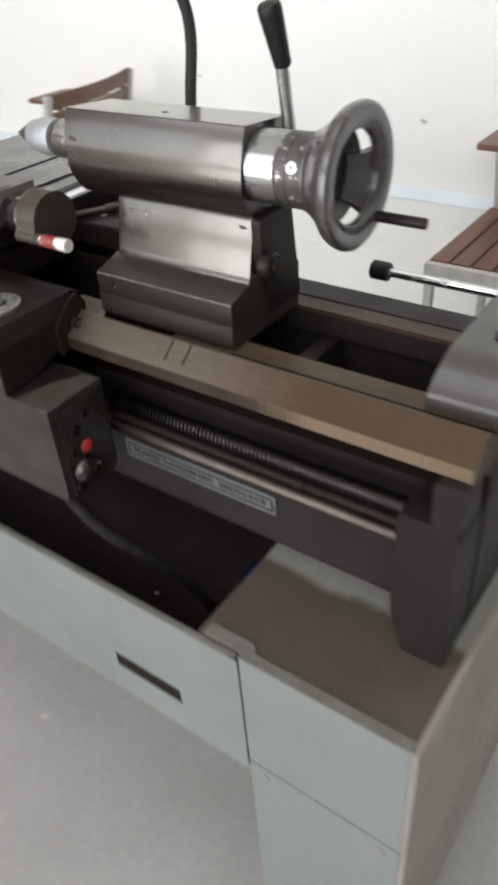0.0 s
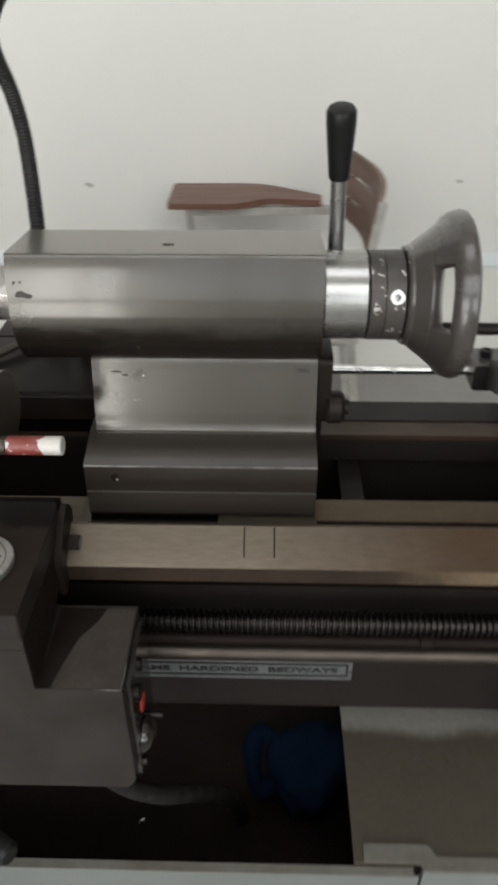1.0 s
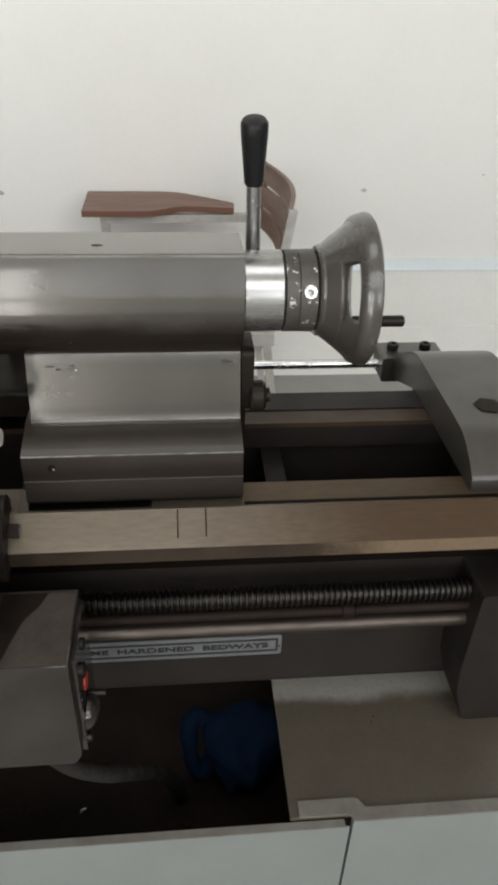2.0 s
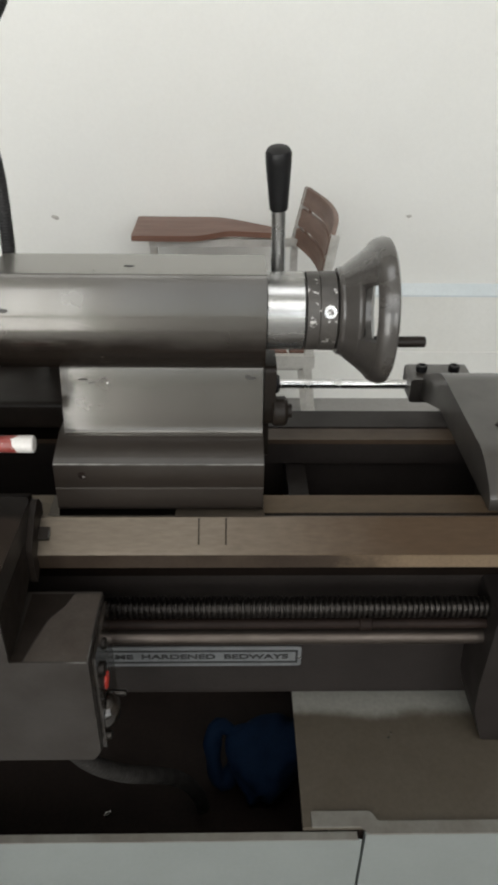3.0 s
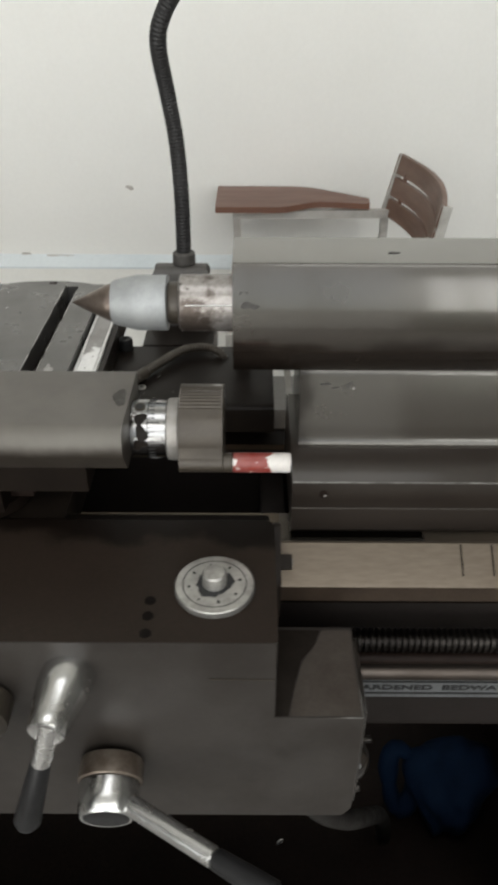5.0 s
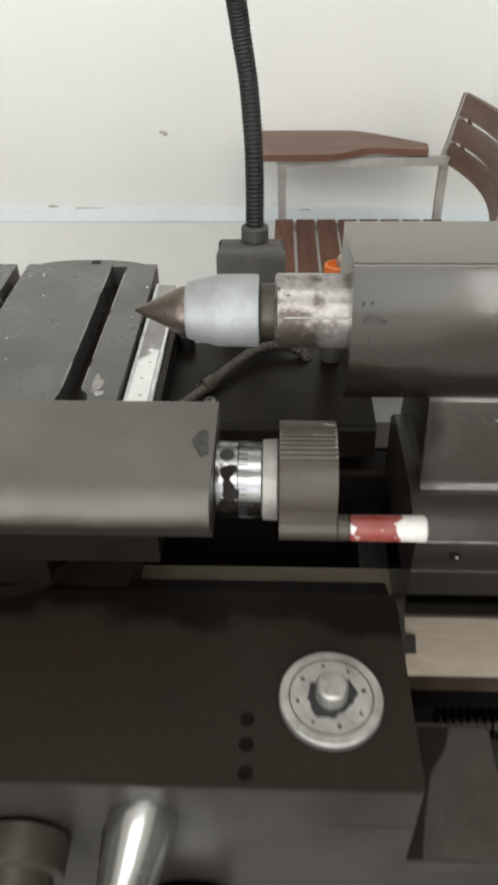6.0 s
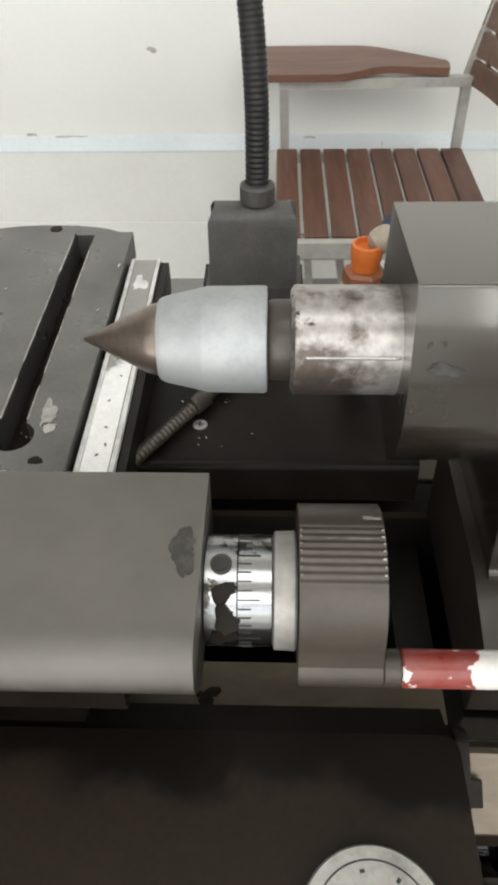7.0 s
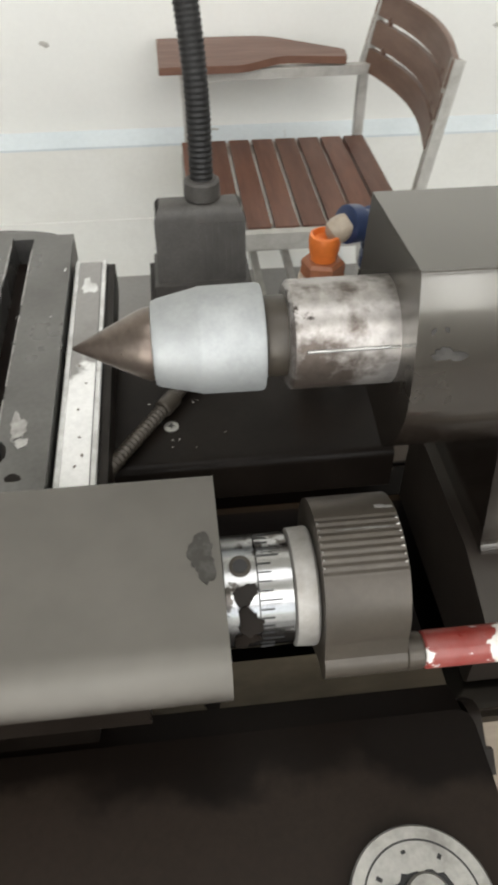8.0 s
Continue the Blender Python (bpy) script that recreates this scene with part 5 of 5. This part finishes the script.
# ---- behind the lathe ----------------------------------------------------
def work_lamp():
    w = thing("machine_lamp_arm", (-0.31, 0.25, 0.93), "black ribbed lamp socket with a corrugated flexible arm", "lamp arm")
    part("flange", box((-0.345, -0.274), (0.252, 0.30), (0.9305, 0.9395), 0.003), DUSTY, w)
    part("base_block", box((-0.349, -0.272), (0.2040, 0.302), (0.8835, 0.9303), 0.003), PAINT_DARK, w, "dark cast base block")
    part("clamp_bolt", turned([(0, 0.0075), (0.010, 0.0075), (0.0125, 0.0062), (0.0125, 0.003), (0.010, 0.0028)], (-0.3655, 0.1945, 0.9302), (0, 0, 1), 24), RUBBER, w, "black socket bolt")
    sock = rounded([(0.2570, 0.9396), (0.2640, 0.9945), (0.2850, 0.9945), (0.2880, 0.9396)], [0, 0.010, 0.006, 0], 6)
    bm = prism(sock, "x", -0.3420, -0.2775, 0.0015)
    for v in bm.verts:                   # the top edge is rounded at the sides too
        if v.co.z > 0.984:
            v.co.x = -0.30975 + (v.co.x + 0.30975) * (1 - 0.16 * ((v.co.z - 0.984) / 0.0105) ** 2)
    s = part("socket", bm, DUSTY, w, "dusty black plastic socket")
    for k in range(7):
        x = -0.3105 + 0.0046 * k
        part("rib", prism([(0.2562, 0.9440), (0.2612, 0.9830), (0.2640, 0.9830), (0.2595, 0.9440)], "x", x, x + 0.0026, 0.0008), DUSTY, s)
    part("bushing", turned([(0, 0.0118), (0.001, 0.0128), (0.012, 0.0125), (0.0135, 0.0105)], (-0.3065, 0.2795, 0.9948), (0, 0, 1), 28), DUSTY, w)
    pts = [(-0.3065, 0.280, 1.006), (-0.3070, 0.291, 1.065), (-0.3115, 0.307, 1.12), (-0.3180, 0.309, 1.163), (-0.3220, 0.284, 1.213), (-0.3132, 0.280, 1.241),
           (-0.2935, 0.280, 1.268), (-0.273, 0.281, 1.296), (-0.258, 0.281, 1.335), (-0.250, 0.281, 1.385), (-0.245, 0.281, 1.44)]
    part("flexible_arm", ribbed(pts, 0.0079, 0.0007, 0.0036, 18), ARMM, w, "black corrugated flexible arm")


work_lamp()


def conduit():
    h = thing("metal_hose", (-0.33, 0.1, 0.931), "thin brown corrugated metal hose lying on the rear wing", "hose")
    pts = [(-0.388, 0.055, 0.9345), (-0.370, 0.083, 0.9355), (-0.347, 0.117, 0.936), (-0.321, 0.154, 0.938), (-0.300, 0.176, 0.940), (-0.279, 0.182, 0.939), (-0.266, 0.179, 0.936), (-0.258, 0.176, 0.928)]
    part("hose", ribbed(pts, 0.0040, 0.0007, 0.0034, 12), GREYCAST, h)
    part("sleeve", rod((-0.344, 0.1215, 0.9362), (-0.336, 0.1325, 0.9366), 0.0058, segs=14), GREYCAST, h)


conduit()


def nozzle():
    n = thing("coolant_nozzle", (-0.235, 0.18, 0.9305), "orange and blue segmented coolant hose beside the tailstock", "coolant hose")
    part("stem", rod((-0.239, 0.176, 0.9305), (-0.239, 0.176, 0.99), 0.009), DUSTY, n)
    part("washer", turned([(0, 0.0145), (0.0015, 0.0150), (0.003, 0.0145)], (-0.239, 0.176, 0.9868), (0, 0, 1), 32), PALEPL, n)
    part("nut", turned([(0, 0.0125), (0.001, 0.0135), (0.010, 0.0135), (0.012, 0.0115)], (-0.239, 0.176, 0.990), (0, 0, 1), 6), RUSTNUT, n, "brown-orange hexagon nut")
    part("cup", turned([(0, 0.0080), (0.003, 0.0084), (0.007, 0.0094), (0.013, 0.0097), (0.016, 0.0090), (0.0165, 0.0074), (0.013, 0.0068), (0.011, 0.0)], (-0.239, 0.176, 1.0022), (0, 0, 1), 36), ORANGE, n, "orange plastic cup")
    part("ball", turned([(0, 0.0), (0.001, 0.004), (0.004, 0.0072), (0.008, 0.0080), (0.013, 0.0075), (0.016, 0.006)], (-0.2375, 0.177, 1.0150), (0.80, 0.15, 0.50), 28), PALEPL, n, "pale beige ball segment")
    line = [Vector((-0.2265, 0.180, 1.0215)), Vector((-0.211, 0.187, 1.0185)), Vector((-0.201, 0.193, 1.008)), Vector((-0.199, 0.197, 0.992)), Vector((-0.199, 0.20, 0.974))]
    for a, b in zip(line, line[1:]):
        d = (b - a).length
        part("segment", turned([(0, 0.0095), (0.001, 0.0115), (d * 0.55, 0.0112), (d * 0.7, 0.008), (d * 1.05, 0.0075)], a, b - a, 28), BLUE, n, "blue plastic segment")
    part("hose_tail", rod(line[-1], (-0.199, 0.204, 0.9305), 0.008), BLUE, n)


nozzle()


def rear_bar():
    r = thing("taper_bar_bracket", (0.3, 0.2, 0.881), "grey cast bracket clamping a bright steel bar at the bed end", "bracket")
    part("bar", rod((0.03, 0.262, 0.859), (0.62, 0.262, 0.859), 0.0062), CHROME, r, "bright steel bar")
    prof = []
    for k in range(6):
        prof += [(0.002 + k * 0.004, 0.0128), (0.0045 + k * 0.004, 0.0128), (0.005 + k * 0.004, 0.0118), (0.0058 + k * 0.004, 0.0118)]
    part("knob", turned([(0, 0.010)] + prof + [(0.027, 0.010)], (0.006, 0.262, 0.859), (1, 0, 0), 28), RUBBER, r, "black knurled end knob")
    part("clamp", prism(rounded([(0.205, 0.842), (0.205, 0.876), (0.290, 0.876), (0.290, 0.842)], 0.005), "y", 0.242, 0.288, 0.002), CASTING, r)
    for x in (0.2235, 0.267):
        part("bolt", turned([(0, 0.007), (0.0008, 0.0075), (0.0075, 0.0075), (0.0085, 0.0065), (0.0085, 0.0035), (0.006, 0.0032)], (x, 0.268, 0.8762), (0, 0, 1), 20), RUBBER, r, "black socket bolt")
    side = [(-0.046, 0.881), (-0.043, 0.895), (-0.022, 0.911), (0.002, 0.9215), (0.170, 0.923), (0.2415, 0.884), (0.2415, 0.848), (0.205, 0.861), (0.153, 0.8815)]
    part("casting", prism(rounded(side, [0, 0.004, 0.02, 0.02, 0.02, 0.002, 0.004, 0.02, 0], 4), "x", 0.22, 0.312, 0.004, 3), CASTING, r)
    part("leg", box((0.235, 0.30), (0.1535, 0.20), (0.6115, 0.86), 0.004), PAINT, r)
    part("hex_recess", turned([(0, 0.015), (0.001, 0.015)], (0.262, 0.045, 0.9222), (0, 0, 1), 6), BLACK, r)


rear_bar()


# ---- in the pan ----------------------------------------------------------
def rag():
    t = thing("blue_rag", (-0.005, -0.005, PAN_BOT + 0.006), "crumpled dark blue plastic rag lying in the chip pan", "rag")
    bm = bm_new()
    bmesh.ops.create_icosphere(bm, subdivisions=5, radius=1.0)
    for v in bm.verts:
        p = v.co.copy()
        k = 1 + 0.22 * noise.noise(p * 1.3 + Vector((3, 1, 0))) + 0.05 * noise.noise(p * 3.1)
        k += 0.045 * math.sin(7 * p.x + 4 * p.z + 4 * noise.noise(p * 1.6))
        front = max(0.0, -p.y * 0.7 - p.z * 0.5)
        x = p.x * 0.060 * (1 - 0.45 * front) - 0.022 * front
        v.co = Vector((0.026, 0.0, 0.428)) + Vector((x, p.y * 0.055, p.z * 0.050)) * k
        v.co.z = max(v.co.z, PAN_BOT + 0.0065)
    part("crumpled_body", bm, RAGM, t, angle=60)
    # a flat fold standing up in a loop beside it
    pts = []
    for k in range(23):
        a = 2 * math.pi * k / 22 - 0.6
        w = 1 + 0.10 * math.sin(3 * a + 1)
        pts.append(Vector((-0.040 + 0.0175 * w * math.cos(a), 0.004 + 0.022 * w * math.sin(a), 0.432 + 0.028 * w * math.sin(a))))
    part("loop", swept(pts, lambda s: 0.0112 + 0.0016 * math.sin(s * 90) + 0.0008 * math.sin(s * 210), 14), RAGM, t, angle=60)


rag()


def drain_hose():
    h = thing("coolant_hose", (-0.15, -0.15, 0.60), "grey ribbed hose hanging below the apron into the pan", "hose")
    part("hose", ribbed([(-0.185, -0.175, 0.712), (-0.178, -0.172, 0.685), (-0.162, -0.165, 0.654), (-0.138, -0.152, 0.622), (-0.114, -0.125, 0.578), (-0.092, -0.092, 0.520), (-0.076, -0.066, 0.455), (-0.068, -0.054, 0.401)], 0.0085, 0.0005, 0.005, 14), HOSEM, h)


drain_hose()


def swarf():
    r = random.Random(5)
    for k in range(66):
        if k >= 46:
            x, y, z = r.uniform(-0.4425, -0.4315), r.uniform(0.06, 0.25), 0.9426
        else:
            x, y, z = ((r.uniform(-0.55, -0.405), r.uniform(0.03, 0.28), 0.9636) if k % 4 else (r.uniform(-0.365, -0.30), r.uniform(0.085, 0.15), 0.9301))
        if k < 46 and abs(x + 0.435) < 0.016:
            continue
        s = r.uniform(0.0006, 0.0014) * (0.55 if x > -0.39 or k >= 46 else 1.0)
        bm = bm_new()
        bmesh.ops.create_icosphere(bm, subdivisions=1, radius=s)
        bmesh.ops.transform(bm, matrix=Matrix.Translation((x, y, z + s * 0.3)) @ Matrix.Rotation(r.uniform(0, 3), 4, "Z") @ Matrix.Diagonal((1.6, 0.7, 0.5, 1)), verts=bm.verts[:])
        tagged(part("metal_chip", bm, CHROME), "tiny bright metal chip lying on the carriage", "metal chip", "scattered metal chips")


    for x, y, z, s, m in ((0.142, -0.104, 0.6116, 0.0013, CHROME), (0.146, -0.098, 0.6116, 0.0009, CHROME), (-0.193, -0.057, 0.3925, 0.004, STEEL), (-0.390, 0.060, 0.956, 0.0009, POINT), (-0.3885, 0.082, 0.956, 0.0008, POINT),
                          (-0.3905, 0.105, 0.956, 0.0008, POINT), (-0.387, 0.128, 0.956, 0.0007, POINT), (-0.392, 0.145, 0.956, 0.0008, POINT), (-0.3865, 0.068, 0.956, 0.0010, POINT)):
        bm = bm_new()
        bmesh.ops.create_icosphere(bm, subdivisions=1, radius=s)
        bmesh.ops.transform(bm, matrix=Matrix.Translation((x, y, z)) @ Matrix.Rotation(r.uniform(0, 3), 4, "Z") @ Matrix.Diagonal((1.5, 0.8, 0.5, 1)), verts=bm.verts[:])
        tagged(part("metal_chip", bm, m), "tiny dull metal chip lying on the lathe", "metal chip", "scattered metal chips")


swarf()


# ---- chairs --------------------------------------------------------------
def chair():
    c = thing("tablet_chair", (-0.05, 1.35, 0.0), "brown slatted chair with grey tube frame and writing tablet", "chair", "chairs along the wall")
    seat_z, xf, xb, yn, yf = 0.470, -0.276, 0.168, 1.178, 1.650

    def tube(name, a, b, w=0.011):
        a, b = Vector(a), Vector(b)
        d = (b - a).normalized()
        u = Vector((0, 1, 0)) if abs(d.y) < 0.9 else Vector((1, 0, 0))
        u = (u - d * u.dot(d)).normalized()
        v = d.cross(u)
        bm = bm_new()
        q = [bm.verts.new(p + u * i * w + v * j * w) for p in (a, b) for i, j in ((-1, -1), (1, -1), (1, 1), (-1, 1))]
        for f in ((0, 1, 2, 3), (7, 6, 5, 4), (0, 4, 5, 1), (1, 5, 6, 2), (2, 6, 7, 3), (3, 7, 4, 0)):
            bm.faces.new([q[i] for i in f])
        bevel(bm, 0.002, 2)
        part(name, bm, TUBE, c)

    # seat frame and slats
    tube("seat_rail", (xf - 0.01, yf, seat_z - 0.022), (xb + 0.012, yf, seat_z - 0.022))
    part("seat_rail", box((xf - 0.020, xb + 0.022), (yn - 0.012, yn + 0.009), (seat_z - 0.0355, seat_z), 0.002), TUBE, c)
    tube("under_rail", (xf - 0.004, yn + 0.016, seat_z - 0.046), (xb + 0.006, yn + 0.016, seat_z - 0.046), 0.006)
    for x in (-0.206, -0.121, -0.036, 0.049):
        tube("rack_bar", (x, yn + 0.009, 0.22), (x, yf - 0.009, 0.22), 0.009)
    for y in (yn, yf):
        tube("leg", (xf - 0.005, y, seat_z - 0.034), (xf - 0.012, y, 0.0))
    tube("cross_rail", (xf, yn + 0.012, seat_z - 0.024), (xf, yf - 0.012, seat_z - 0.024))
    tube("cross_rail", (xb, yn + 0.012, seat_z - 0.024), (xb, yf - 0.012, seat_z - 0.024))
    tube("stretcher", (xf - 0.004, yn, 0.22), (xb + 0.03, yn, 0.22), 0.009)
    tube("stretcher", (xf - 0.004, yf, 0.22), (xb + 0.03, yf, 0.22), 0.009)
    n = 8
    step = (xb - xf + 0.03) / n
    for k in range(n):
        x = xf - 0.014 + k * step
        part("slat", box((x, x + step - 0.0085), (yn + 0.0095, yf - 0.0125), (seat_z - 0.011, seat_z + 0.004), 0.003), TIMBER, c)
    # back posts run from the floor up past the seat, leaning back
    tube("back_post", (xb + 0.000, yn, seat_z - 0.03), (0.226, yn + 0.030, 0.785))
    tube("back_post", (xb - 0.006, yf - 0.006, 0.640), (0.200, yf + 0.002, 0.797))
    for y in (yn, yf):
        tube("leg", (xb + 0.004, y, seat_z - 0.034), (xb + 0.06, y, 0.0))
    # three curved back slats
    for k, (z0, z1) in enumerate(((0.621, 0.668), (0.6775, 0.7265), (0.7365, 0.7865))):
        bm = bm_new()
        m = 16
        cols = []
        for j in range(m + 1):
            f = j / m
            y = yn + 0.020 + (yf + 0.004 - yn - 0.020) * f
            bow = 0.042 * math.sin(math.pi * f)
            col = []
            for z in (z0, z1):
                x = 0.167 + (z - 0.438) * (0.166 + 0.06 * f) - 0.046 * f + bow
                col += [bm.verts.new((x - 0.013, y, z + 0.013 * f)), bm.verts.new((x - 0.001, y, z + 0.013 * f))]
            cols.append(col)
        for a, b in zip(cols, cols[1:]):
            for i, j in ((0, 1), (1, 3), (3, 2), (2, 0)):
                bm.faces.new((a[i], a[j], b[j], b[i]))
        for col in (cols[0], cols[-1]):
            bm.faces.new((col[0], col[1], col[3], col[2]))
        part("back_slat", bevel(bm, 0.002, 2, 40), BACKM, c)
    # short bridges between the back slats
    for z, y in ((0.7380, yf - 0.052), (0.6785, yf - 0.060), (0.7325, yn + 0.080), (0.6730, yn + 0.080)):
        f = (y - yn - 0.020) / (yf - yn - 0.016)
        x = 0.167 + (z - 0.438) * (0.166 + 0.06 * f) - 0.046 * f + 0.042 * math.sin(math.pi * f)
        part("slat_bridge", box((x - 0.012, x - 0.003), (y - 0.008, y + 0.008), (z - 0.002, z + 0.018), 0.001), BACKM, c)
    # arm frame and writing tablet on the wall side
    tube("arm_post", (xf + 0.006, yf, seat_z - 0.01), (xf + 0.002, yf - 0.034, 0.631))
    tube("arm_post", (xb - 0.004, yf, seat_z - 0.01), (xb - 0.007, yf - 0.006, 0.640))
    tube("arm_rail", (xf - 0.01, yf - 0.036, 0.639), (xb + 0.002, yf - 0.026, 0.640))
    out = rounded([(-0.335, 1.570), (-0.137, 1.570), (-0.045, 1.628), (0.110, 1.608), (0.114, 1.662), (-0.062, 1.784), (-0.335, 1.784)], [0.006, 0.03, 0.03, 0.006, 0.012, 0.05, 0.006], 6)
    part("writing_tablet", prism(out, "z", 0.6555, 0.6725, 0.003), TIMBER_X, c, "brown wooden writing tablet")
    return c


first_chair = chair()
copy_thing(first_chair, pose(-0.05 - 1.95, 1.35, 0.0))
